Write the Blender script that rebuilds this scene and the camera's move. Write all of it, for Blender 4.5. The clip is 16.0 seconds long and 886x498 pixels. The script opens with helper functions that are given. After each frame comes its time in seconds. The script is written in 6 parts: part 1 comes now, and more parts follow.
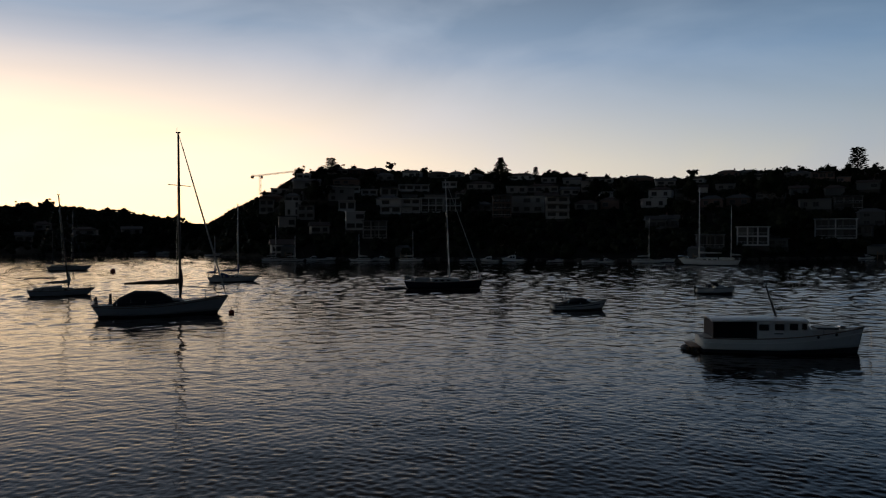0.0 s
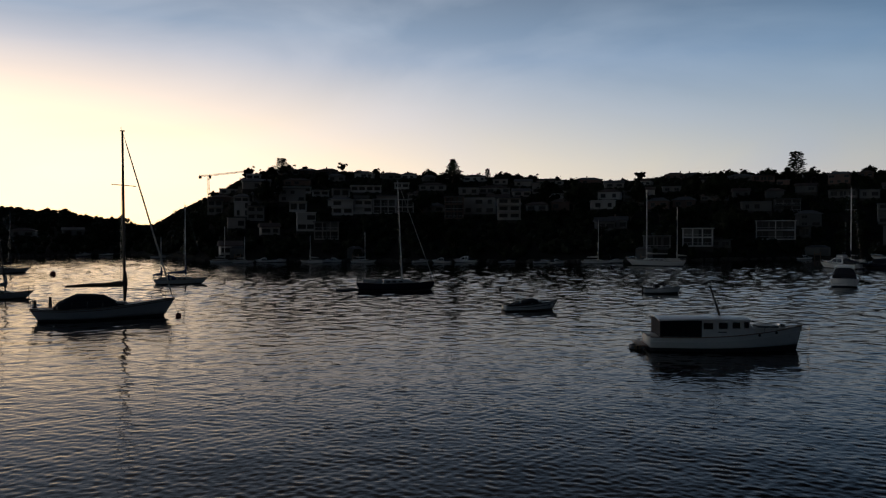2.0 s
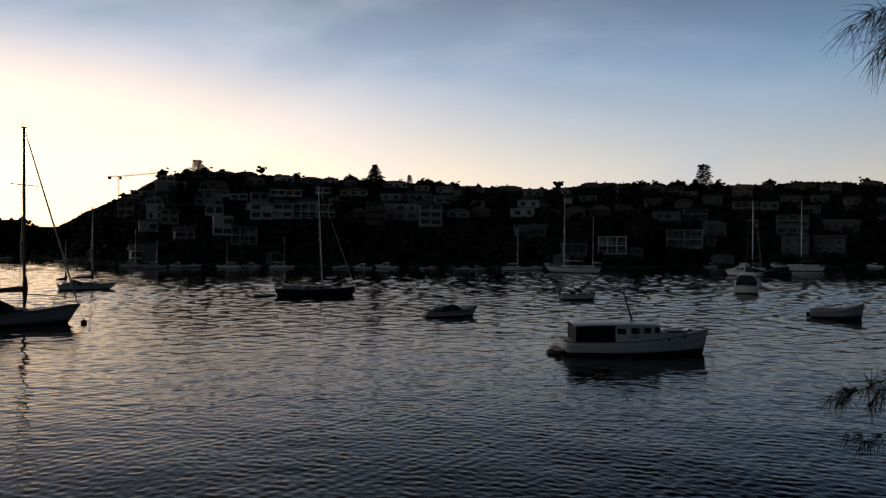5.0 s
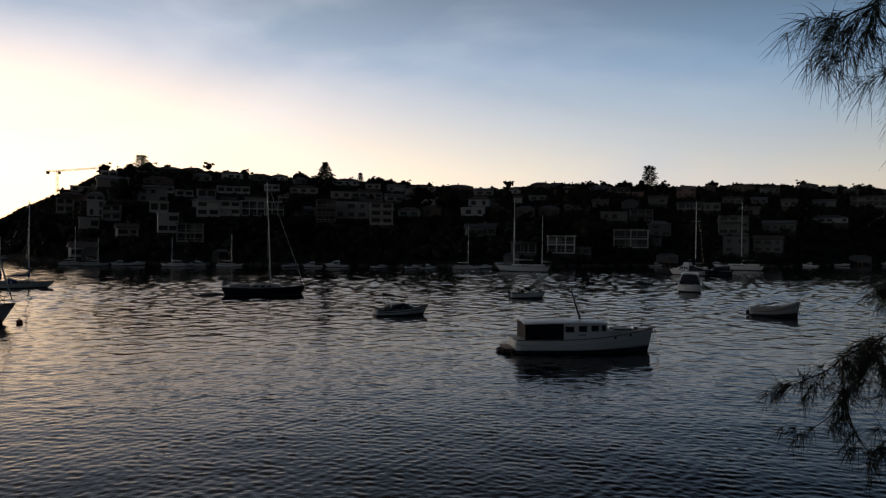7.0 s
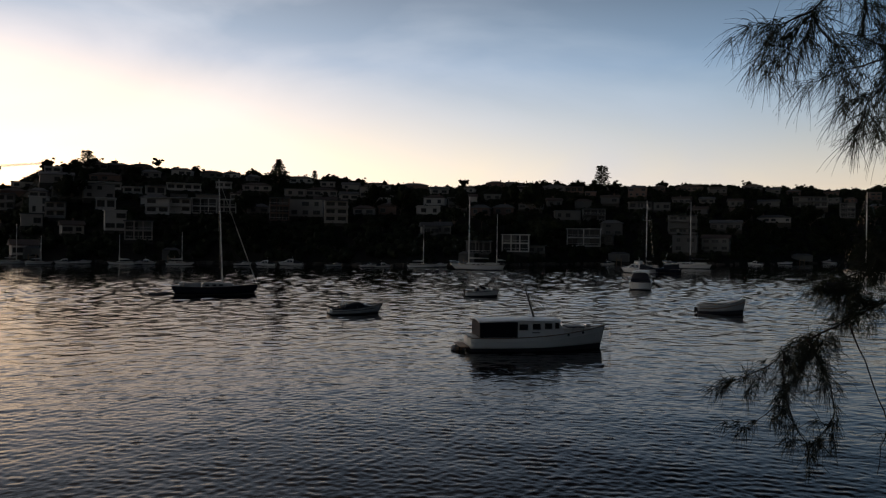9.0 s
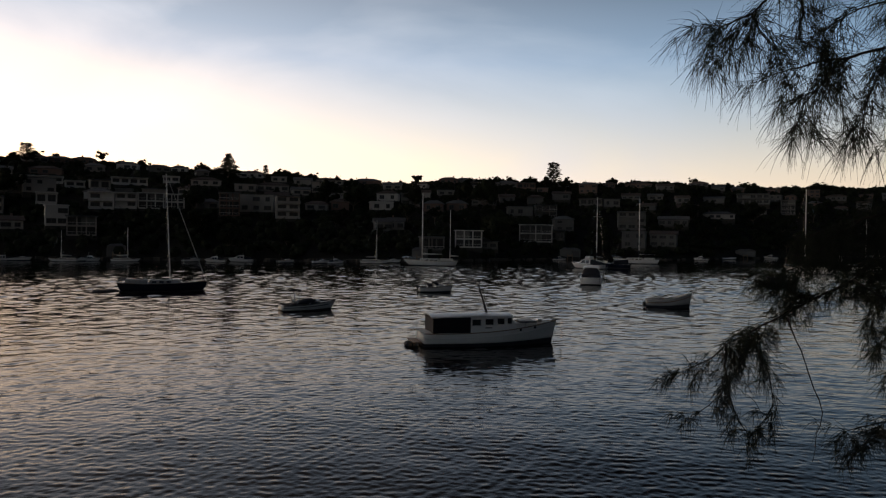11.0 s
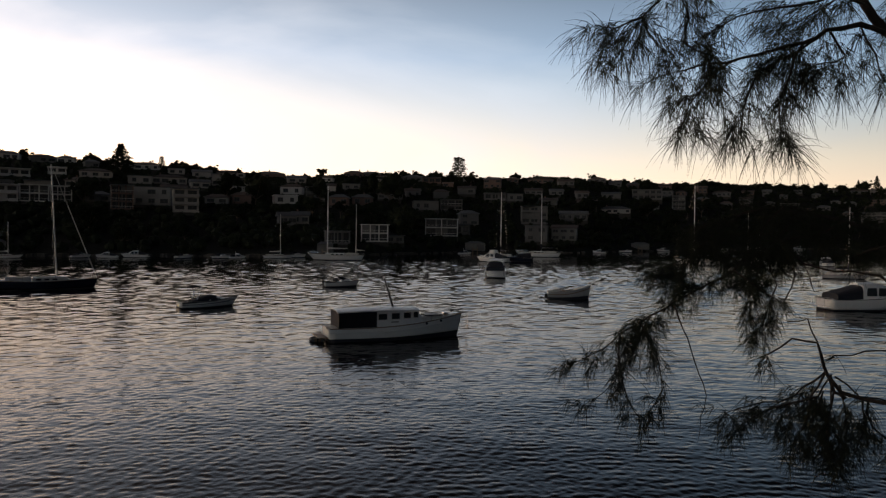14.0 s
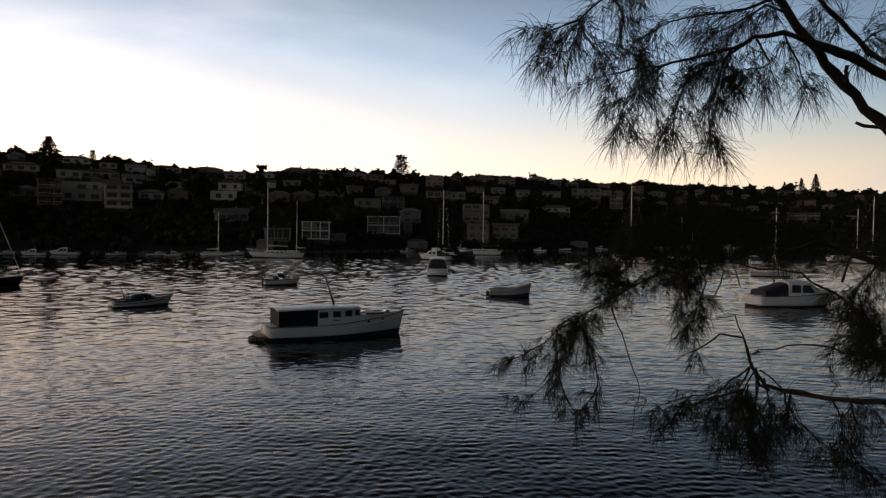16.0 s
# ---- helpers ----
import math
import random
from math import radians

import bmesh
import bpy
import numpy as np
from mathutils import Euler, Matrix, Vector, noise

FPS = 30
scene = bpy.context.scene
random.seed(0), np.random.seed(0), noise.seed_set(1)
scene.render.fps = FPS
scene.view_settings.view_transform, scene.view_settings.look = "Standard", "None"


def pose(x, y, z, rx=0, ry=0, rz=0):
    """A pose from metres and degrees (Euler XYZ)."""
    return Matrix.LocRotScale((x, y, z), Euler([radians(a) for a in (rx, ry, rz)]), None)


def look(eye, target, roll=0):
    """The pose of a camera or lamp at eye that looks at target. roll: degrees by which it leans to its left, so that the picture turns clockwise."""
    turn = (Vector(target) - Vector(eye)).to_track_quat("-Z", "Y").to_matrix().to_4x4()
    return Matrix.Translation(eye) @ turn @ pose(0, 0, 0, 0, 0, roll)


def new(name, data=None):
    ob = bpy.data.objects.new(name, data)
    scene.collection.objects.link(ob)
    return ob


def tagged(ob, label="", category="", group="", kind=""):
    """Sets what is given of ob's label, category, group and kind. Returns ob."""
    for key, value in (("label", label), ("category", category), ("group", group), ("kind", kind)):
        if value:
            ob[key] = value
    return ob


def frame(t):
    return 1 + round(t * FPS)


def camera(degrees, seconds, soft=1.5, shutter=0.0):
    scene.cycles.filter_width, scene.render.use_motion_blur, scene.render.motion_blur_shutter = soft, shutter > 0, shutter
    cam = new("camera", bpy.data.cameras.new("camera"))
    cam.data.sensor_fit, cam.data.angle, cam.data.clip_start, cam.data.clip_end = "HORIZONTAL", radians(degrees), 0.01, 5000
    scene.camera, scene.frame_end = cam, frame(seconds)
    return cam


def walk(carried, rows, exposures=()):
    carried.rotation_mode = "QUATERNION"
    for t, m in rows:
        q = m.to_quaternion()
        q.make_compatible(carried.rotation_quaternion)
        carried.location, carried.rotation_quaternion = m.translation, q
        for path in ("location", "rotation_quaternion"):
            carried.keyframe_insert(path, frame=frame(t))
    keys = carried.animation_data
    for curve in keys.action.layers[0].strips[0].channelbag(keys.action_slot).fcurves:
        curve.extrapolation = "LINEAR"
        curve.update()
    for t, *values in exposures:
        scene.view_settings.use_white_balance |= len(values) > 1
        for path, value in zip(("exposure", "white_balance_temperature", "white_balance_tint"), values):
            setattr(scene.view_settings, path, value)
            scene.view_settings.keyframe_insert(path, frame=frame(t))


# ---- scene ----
# Camera: stands on a bank above a harbour and turns to the right.
EYE = (0.0, 0.0, 6.9)
cam = camera(63.83, 16.0, soft=1.2)
# seconds, heading (clockwise from +Y), tilt up, roll: degrees
TURNS = [
    (0.0, 0.000, -0.900, 0.000), (0.5, 0.955, -0.889, 0.010), (1.0, 1.894, -0.871, 0.004),
    (1.5, 2.858, -0.843, 0.001), (2.0, 3.832, -0.802, -0.023), (2.5, 4.862, -0.743, -0.024),
    (3.0, 5.945, -0.656, 0.048), (3.5, 6.946, -0.519, 0.245), (4.0, 8.058, -0.362, 0.347),
    (5.2, 10.55, -0.285, 0.520), (6.5, 13.191, -0.320, 0.673), (7.0, 14.101, -0.351, 0.741),
    (7.5, 15.009, -0.356, 0.800), (8.0, 15.880, -0.382, 0.815), (8.5, 16.774, -0.402, 0.825),
    (9.0, 17.704, -0.427, 0.821), (10.2, 19.95, -0.590, 0.815), (11.5, 22.561, -0.787, 0.803),
    (12.0, 23.826, -0.862, 0.774), (12.5, 25.108, -0.920, 0.751), (13.0, 26.380, -0.980, 0.708),
    (13.5, 27.716, -1.044, 0.660), (14.0, 29.009, -1.085, 0.700), (14.5, 30.240, -1.145, 0.800),
    (15.0, 31.507, -1.150, 0.830), (15.5, 32.662, -1.175, 0.880), (16.0, 33.663, -1.197, 0.924)]


def heading(az, dist, z=0.0):
    """A place by its heading from the bank (degrees), its distance and its height."""
    return Vector((dist * math.sin(radians(az)), dist * math.cos(radians(az)), z))


def turn_pose(t, az, tilt, roll):
    drift = 0.06 * (t - 9.0) / 10.0
    eye = Vector(EYE) + Vector((math.cos(radians(az)), -math.sin(radians(az)), 0)) * drift
    ahead = Vector((math.sin(radians(az)) * math.cos(radians(tilt)), math.cos(radians(az)) * math.cos(radians(tilt)),
                    math.sin(radians(tilt))))
    return look(eye, eye + ahead * 10, roll)


walk(cam, [(t, turn_pose(t, a, p, r)) for t, a, p, r in TURNS],
     exposures=[(0.0, -0.52, 6150, 13), (4.0, -0.24, 6400, 15), (9.0, 0.12, 7050, 18), (12.5, 0.48, 7650, 21), (16.0, 0.70, 7850, 22)])

# World: dusk sky, the sun just gone below the far ridge to the left.
SUN_AZ, SUN_EL = -36.0, -0.8
world = bpy.data.worlds.new("world")
scene.world = world
world.use_nodes = True
wn, wl = world.node_tree.nodes, world.node_tree.links
sky = wn.new("ShaderNodeTexSky")
sky.sky_type = "NISHITA"
sky.sun_disc = False
sky.sun_elevation, sky.sun_rotation = radians(SUN_EL), radians(SUN_AZ)
sky.air_density, sky.dust_density, sky.ozone_density = 1.0, 0.8, 2.4
wn["Background"].inputs["Strength"].default_value = 0.05


def sky_math(op, a, b=None):
    node = wn.new("ShaderNodeMath")
    node.operation = op
    for k, q in enumerate((a, b)):
        if isinstance(q, (int, float)):
            node.inputs[k].default_value = q
        elif q is not None:
            wl.new(q, node.inputs[k])
    return node.outputs[0]


# A thin veil of high cloud, lit by the low sun: brightest over the horizon and towards the sun, deep blue above.
coords = wn.new("ShaderNodeTexCoord").outputs["Generated"]
split = wn.new("ShaderNodeSeparateXYZ")
wl.new(coords, split.inputs[0])
flat = sky_math("SQRT", sky_math("ADD", sky_math("MULTIPLY", split.outputs[0], split.outputs[0]), sky_math("MULTIPLY", split.outputs[1], split.outputs[1])))
flat = sky_math("MAXIMUM", flat, 0.001)
toward = sky_math("ADD", sky_math("MULTIPLY", split.outputs[0], math.sin(radians(SUN_AZ))), sky_math("MULTIPLY", split.outputs[1], math.cos(radians(SUN_AZ))))
toward = sky_math("MULTIPLY_ADD", sky_math("DIVIDE", toward, flat), 0.5)
toward.node.inputs[2].default_value = 0.5
side = sky_math("POWER", toward, sky_math("ADD", sky_math("ADD", 1.25, sky_math("MULTIPLY", split.outputs[2], 3.1)), sky_math("MULTIPLY", sky_math("MAXIMUM", sky_math("SUBTRACT", split.outputs[2], 0.325), 0.0), 46.0)))
# the pale sky away from the sun does not fall off further near the horizon
fall = wn.new("ShaderNodeMapRange")
fall.interpolation_type = "SMOOTHSTEP"
fall.inputs["From Min"].default_value, fall.inputs["From Max"].default_value = 0.28, 0.42
fall.inputs["To Min"].default_value, fall.inputs["To Max"].default_value = 0.86, 0.0
wl.new(split.outputs[2], fall.inputs["Value"])
side = sky_math("ADD", side, sky_math("MULTIPLY", sky_math("MULTIPLY", sky_math("POWER", sky_math("SUBTRACT", 1.0, toward), 1.5), toward), fall.outputs[0]))
ramp = wn.new("ShaderNodeValToRGB")
wl.new(split.outputs[2], ramp.inputs[0])
VEIL = [(0.0, (1.25, 1.04, 0.75)), (0.035, (1.25, 1.10, 0.86)), (0.10, (1.13, 1.05, 0.86)), (0.17, (0.84, 0.86, 0.85)), (0.24, (0.52, 0.64, 0.77)),
        (0.34, (0.31, 0.375, 0.45)), (0.43, (0.24, 0.22, 0.205)), (0.62, (0.07, 0.058, 0.052)), (1.0, (0.006, 0.007, 0.009))]
while len(ramp.color_ramp.elements) < len(VEIL):
    ramp.color_ramp.elements.new(0.5)
for stop, (place, tone) in zip(ramp.color_ramp.elements, VEIL):
    stop.position, stop.color = place, (*tone, 1)
# streaks of cirrus
stretch = wn.new("ShaderNodeMapping")
stretch.inputs["Scale"].default_value = (1.0, 1.0, 2.6)
stretch.inputs["Rotation"].default_value = (radians(18), radians(-16), 0)
wl.new(coords, stretch.inputs[0])
cirrus = wn.new("ShaderNodeTexNoise")
cirrus.inputs["Scale"].default_value, cirrus.inputs["Detail"].default_value, cirrus.inputs["Distortion"].default_value = 2.0, 6, 0.9
wl.new(stretch.outputs[0], cirrus.inputs[0])
wisp = wn.new("ShaderNodeMapRange")
wisp.inputs["From Min"].default_value, wisp.inputs["From Max"].default_value = 0.44, 0.68
wisp.inputs["To Min"].default_value, wisp.inputs["To Max"].default_value = 0.0, 0.7
wl.new(cirrus.outputs["Fac"], wisp.inputs["Value"])
cloud = wn.new("ShaderNodeMix")
cloud.data_type = "RGBA"
wl.new(sky_math("MULTIPLY", wisp.outputs[0], sky_math("SUBTRACT", 1.0, split.outputs[2])), cloud.inputs[0])
wl.new(ramp.outputs[0], cloud.inputs[6])
cloud.inputs[7].default_value = (0.90, 0.93, 0.97, 1)
veil = wn.new("ShaderNodeVectorMath")
veil.operation = "SCALE"
# away from the sun the clear air over the pale horizon band is bluer
clear = wn.new("ShaderNodeMapRange")
clear.interpolation_type = "SMOOTHSTEP"
clear.inputs["From Min"].default_value, clear.inputs["From Max"].default_value = 0.03, 0.24
wl.new(split.outputs[2], clear.inputs["Value"])
cool = wn.new("ShaderNodeMix")
cool.data_type, cool.blend_type = "RGBA", "MULTIPLY"
cool.inputs[7].default_value = (0.63, 0.97, 1.25, 1)
grey = wn.new("ShaderNodeMapRange")
grey.interpolation_type = "SMOOTHSTEP"
grey.inputs["From Min"].default_value, grey.inputs["From Max"].default_value = 0.345, 0.44
grey.inputs["To Min"].default_value, grey.inputs["To Max"].default_value = 2.1, 0.0
wl.new(split.outputs[2], grey.inputs["Value"])
wl.new(sky_math("MINIMUM", sky_math("MULTIPLY", sky_math("MULTIPLY", sky_math("SUBTRACT", 1.0, toward), grey.outputs[0]), clear.outputs[0]), 1.0), cool.inputs[0])
wl.new(cloud.outputs[2], cool.inputs[6])
wl.new(cool.outputs[2], veil.inputs[0])
wl.new(sky_math("MULTIPLY", side, 1.0 / 0.05), veil.inputs["Scale"])
# the warm glow low over the place where the sun goes down
low = sky_math("MAXIMUM", sky_math("SUBTRACT", 1.0, sky_math("MULTIPLY", split.outputs[2], 3.6)), 0.0)
glow = wn.new("ShaderNodeVectorMath")
glow.operation = "SCALE"
glow.inputs[0].default_value = (2.3, 1.25, 0.22)
wl.new(sky_math("MULTIPLY", sky_math("MULTIPLY", sky_math("POWER", toward, 12.0), low), 1.0 / 0.05), glow.inputs["Scale"])
lit = wn.new("ShaderNodeVectorMath")
lit.operation = "ADD"
wl.new(veil.outputs[0], lit.inputs[0])
wl.new(glow.outputs[0], lit.inputs[1])
total = wn.new("ShaderNodeVectorMath")
total.operation = "ADD"
wl.new(sky.outputs[0], total.inputs[0])
wl.new(lit.outputs[0], total.inputs[1])
wl.new(total.outputs[0], wn["Background"].inputs["Color"])

sun = new("sun", bpy.data.lights.new("sun", "SUN"))
sun.data.energy, sun.data.angle, sun.data.color = 0.2, radians(3), (1.0, 0.72, 0.45)
sun.matrix_world = look(heading(SUN_AZ, 500, 500 * math.tan(radians(SUN_EL))), (0, 0, 0))


# ---- materials ----
def material(name, color, rough=0.6, metal=0.0, grain=0.0, scale=8.0, bump=0.0, coarse=0.0, random_tint=0.0, spec=0.5):
    """A surface whose colour varies at two scales, with fine relief."""
    mat = bpy.data.materials.new(name)
    mat.use_nodes = True
    n, l = mat.node_tree.nodes, mat.node_tree.links
    b = n["Principled BSDF"]
    b.inputs["Roughness"].default_value = rough
    b.inputs["Metallic"].default_value = metal
    b.inputs["Specular IOR Level"].default_value = spec
    b.inputs["Base Color"].default_value = (*color, 1)
    co = n.new("ShaderNodeTexCoord")
    value = None
    if grain or coarse:
        fine = n.new("ShaderNodeTexNoise")
        fine.inputs["Scale"].default_value = scale
        fine.inputs["Detail"].default_value = 5
        big = n.new("ShaderNodeTexNoise")
        big.inputs["Scale"].default_value = scale * 0.13
        big.inputs["Detail"].default_value = 3
        l.new(co.outputs["Object"], fine.inputs["Vector"])
        l.new(co.outputs["Object"], big.inputs["Vector"])
        m1 = n.new("ShaderNodeMath")
        m1.operation = "MULTIPLY_ADD"
        l.new(fine.outputs["Fac"], m1.inputs[0])
        m1.inputs[1].default_value = 2 * grain
        m1.inputs[2].default_value = 1 - grain - coarse
        m2 = n.new("ShaderNodeMath")
        m2.operation = "MULTIPLY_ADD"
        l.new(big.outputs["Fac"], m2.inputs[0])
        m2.inputs[1].default_value = 2 * coarse
        l.new(m1.outputs[0], m2.inputs[2])
        value = m2.outputs[0]
    if random_tint:
        info = n.new("ShaderNodeObjectInfo")
        m3 = n.new("ShaderNodeMath")
        m3.operation = "MULTIPLY_ADD"
        l.new(info.outputs["Random"], m3.inputs[0])
        m3.inputs[1].default_value = 2 * random_tint
        m3.inputs[2].default_value = 1 - random_tint
        if value:
            m4 = n.new("ShaderNodeMath")
            m4.operation = "MULTIPLY"
            l.new(value, m4.inputs[0])
            l.new(m3.outputs[0], m4.inputs[1])
            value = m4.outputs[0]
        else:
            value = m3.outputs[0]
    if value:
        mix = n.new("ShaderNodeMix")
        mix.data_type, mix.blend_type = "RGBA", "MULTIPLY"
        mix.inputs[0].default_value = 1.0
        mix.inputs[6].default_value = (*color, 1)
        l.new(value, mix.inputs[7])
        l.new(mix.outputs[2], b.inputs["Base Color"])
    if bump:
        bn = n.new("ShaderNodeTexNoise")
        bn.inputs["Scale"].default_value = scale * 2
        bn.inputs["Detail"].default_value = 4
        l.new(co.outputs["Object"], bn.inputs["Vector"])
        bp = n.new("ShaderNodeBump")
        bp.inputs["Strength"].default_value = bump
        bp.inputs["Distance"].default_value = 0.02
        l.new(bn.outputs["Fac"], bp.inputs["Height"])
        l.new(bp.outputs[0], b.inputs["Normal"])
    return mat


WHITE = material("white_gelcoat", (0.72, 0.72, 0.70), 0.3, grain=0.05, coarse=0.12, scale=3)
CREAM = material("cream_paint", (0.62, 0.60, 0.55), 0.45, grain=0.06, coarse=0.12, scale=3)
NAVY = material("navy_hull_paint", (0.012, 0.016, 0.03), 0.25, grain=0.1, coarse=0.2, scale=3)
GREYHULL = material("weathered_grey_gelcoat", (0.42, 0.43, 0.44), 0.4, grain=0.08, coarse=0.18, scale=3)
ANTIFOUL = material("dark_antifouling", (0.02, 0.022, 0.03), 0.7, grain=0.2, coarse=0.3, scale=4)
TEAK = material("weathered_teak", (0.22, 0.15, 0.10), 0.6, grain=0.2, coarse=0.15, scale=9, bump=0.3)
CANVAS = material("dark_canvas", (0.016, 0.018, 0.026), 0.85, grain=0.2, coarse=0.2, scale=6, bump=0.4)
CANVAS_BLUE = material("blue_canvas", (0.03, 0.06, 0.18), 0.85, grain=0.15, coarse=0.2, scale=6, bump=0.4)
CANVAS_TAN = material("tan_sail_cover", (0.16, 0.11, 0.08), 0.85, grain=0.2, coarse=0.2, scale=6, bump=0.4)
SAILCLOTH = material("pale_sailcloth", (0.55, 0.54, 0.50), 0.8, grain=0.1, coarse=0.15, scale=6, bump=0.3)
ALLOY = material("grey_alloy", (0.45, 0.45, 0.46), 0.35, metal=0.9, grain=0.08, coarse=0.1, scale=5)
PALEMAST = material("pale_painted_spar", (0.66, 0.66, 0.64), 0.4, grain=0.05, coarse=0.1, scale=5)
DARKSPAR = material("dark_spar", (0.045, 0.04, 0.035), 0.5, grain=0.15, coarse=0.1, scale=5)
STEEL = material("stainless_steel", (0.5, 0.5, 0.5), 0.25, metal=1.0, grain=0.05, scale=8)
RUBBER = material("black_rubber", (0.02, 0.02, 0.02), 0.7, grain=0.15, scale=8)
GREYRUBBER = material("grey_inflatable_rubber", (0.14, 0.14, 0.15), 0.65, grain=0.1, coarse=0.1, scale=6)
GLASS = material("dark_glass", (0.012, 0.014, 0.018), 0.06, grain=0.05, scale=2, spec=0.8)
BUOYRED = material("faded_red_buoy", (0.25, 0.05, 0.03), 0.6, grain=0.2, coarse=0.2, scale=6)
ROPE = material("mooring_rope", (0.2, 0.18, 0.15), 0.9, grain=0.2, scale=20)


# ---- mesh helpers ----
def link(name, bm, mat, parent=None, label="", smooth=False):
    me = bpy.data.meshes.new(name)
    bm.normal_update()
    if smooth:
        for face in bm.faces:
            face.smooth = True
    bm.to_mesh(me)
    bm.free()
    me.materials.append(mat)
    ob = new(name, me)
    if parent:
        ob.parent = parent
    if label:
        ob["label"] = label
    return ob


def part(name, bm, mat, parent, label="", smooth=False):
    return link(name, bm, mat, parent, label, smooth)


def thing(name, m, label, category, group=""):
    ob = new(name)
    ob.matrix_basis = m
    return tagged(ob, label, category, group)


def grid_faces(bm, rings, close_u=False, cap0=False, cap1=False):
    """Skins a list of rings (each a list of places)."""
    vs = [[bm.verts.new(p) for p in ring] for ring in rings]
    n = len(vs[0])
    for a, b in zip(vs, vs[1:]):
        for i in range(n if close_u else n - 1):
            j = (i + 1) % n
            try:
                bm.faces.new((a[i], a[j], b[j], b[i]))
            except ValueError:
                pass
    if cap0:
        bm.faces.new(list(reversed(vs[0])))
    if cap1:
        bm.faces.new(vs[-1])
    return vs


def box(bm, c, s, rz=0.0, taper=1.0, bevel=0.0, ry=0.0):
    """A block with its centre at c and the size s; its top scaled by taper."""
    m = Matrix.Translation(c) @ Euler((0, ry, rz)).to_matrix().to_4x4()
    vs = []
    for z in (-0.5, 0.5):
        k = taper if z > 0 else 1.0
        for x, y in ((-0.5, -0.5), (0.5, -0.5), (0.5, 0.5), (-0.5, 0.5)):
            vs.append(bm.verts.new(m @ Vector((x * s[0] * k, y * s[1] * k, z * s[2]))))
    fs = [bm.faces.new([vs[i] for i in q]) for q in ((3, 2, 1, 0), (4, 5, 6, 7), (0, 1, 5, 4), (1, 2, 6, 5), (2, 3, 7, 6), (3, 0, 4, 7))]
    if bevel:
        edges = list({e for q in fs for e in q.edges})
        bmesh.ops.bevel(bm, geom=edges, offset=bevel, segments=2, affect="EDGES", profile=0.6)


def tube(bm, pts, radii, n=8, caps=True):
    """A round rod through the places pts; radii: one, or one for each place."""
    pts = [Vector(p) for p in pts]
    if not isinstance(radii, (list, tuple)):
        radii = [radii] * len(pts)
    rings, side = [], None
    for i, p in enumerate(pts):
        d = (pts[min(i + 1, len(pts) - 1)] - pts[max(i - 1, 0)]).normalized()
        if side is None:
            side = d.orthogonal().normalized()
        else:
            side = (side - d * side.dot(d))
            side = side.normalized() if side.length > 1e-6 else d.orthogonal().normalized()
        up = d.cross(side)
        rings.append([p + (side * math.cos(2 * math.pi * k / n) + up * math.sin(2 * math.pi * k / n)) * radii[i] for k in range(n)])
    grid_faces(bm, rings, True, caps, caps)


def smoothstep(a, b, x):
    x = min(1.0, max(0.0, (x - a) / (b - a)))
    return x * x * (3 - 2 * x)


# ---- water and land ----
def curve_at(table, a):
    xs, ys = zip(*table)
    return float(np.interp(a, xs, ys))


SHORE = [(-75, 300), (-45, 320), (-32, 300), (-24, 330), (-20, 345), (-17, 262), (-13, 228), (-5, 221), (14, 213), (22, 228),
         (30, 275), (40, 310), (48, 420), (58, 640), (66, 640), (80, 420), (105, 300)]
RIDGE_EL = [(-75, 2.0), (-32, 1.9), (-28, 2.0), (-24, 1.55), (-20, 0.85), (-18.2, 0.9), (-16.5, 2.0), (-13.5, 3.25), (-11.5, 4.7), (-9, 5.15),
            (0, 5.0), (5, 4.85), (11, 4.4), (17, 4.3), (24, 4.55), (30, 4.5), (38, 4.5), (45, 4.1), (52, 3.85), (60, 3.4), (66, 3.1), (105, 3.0)]
DEPTH = [(-75, 260), (-24, 260), (-18, 230), (-11, 215), (40, 240), (58, 320), (105, 320)]


def land_height(az, r):
    """The height of the land at a heading and distance from the bank."""
    if not -75 <= az <= 105:
        bank = 5.3 - 0.25 * smoothstep(1, 4, r)
        return bank + 3.0 * smoothstep(30, 200, r) + noise.noise((az * 0.2, r * 0.02, 3)) * 0.4 * smoothstep(2, 20, r)
    edge = min(1.0, min(az + 75, 105 - az) / 12.0)
    shore, depth = curve_at(SHORE, az), curve_at(DEPTH, az)
    top_r = shore + depth
    top = 6.9 + top_r * math.tan(radians(curve_at(RIDGE_EL, az)))
    near = 5.3 - 7.8 * smoothstep(1.6, 11.5, r)
    near = near * edge + 5.05 * (1 - edge)
    if r < shore - 8:
        return near
    u = (r - shore) / depth
    if u < 0:
        return -2.5 + 3.3 * (r - shore + 8) / 8
    rise = 0.8 + (top - 0.8) * (0.80 * min(u, 1.0) + 0.2 * smoothstep(0, 1, u))
    rise += noise.noise((az * 0.25, r * 0.02, 0)) * 2.2 * min(1, u * 3)
    if u > 1:
        rise -= min(26.0, (r - top_r) * 0.10)
    return rise


def land_at(az, r):
    return heading(az, r, land_height(az, r))


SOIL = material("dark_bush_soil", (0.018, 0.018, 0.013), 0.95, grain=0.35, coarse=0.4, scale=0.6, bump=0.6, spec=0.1)


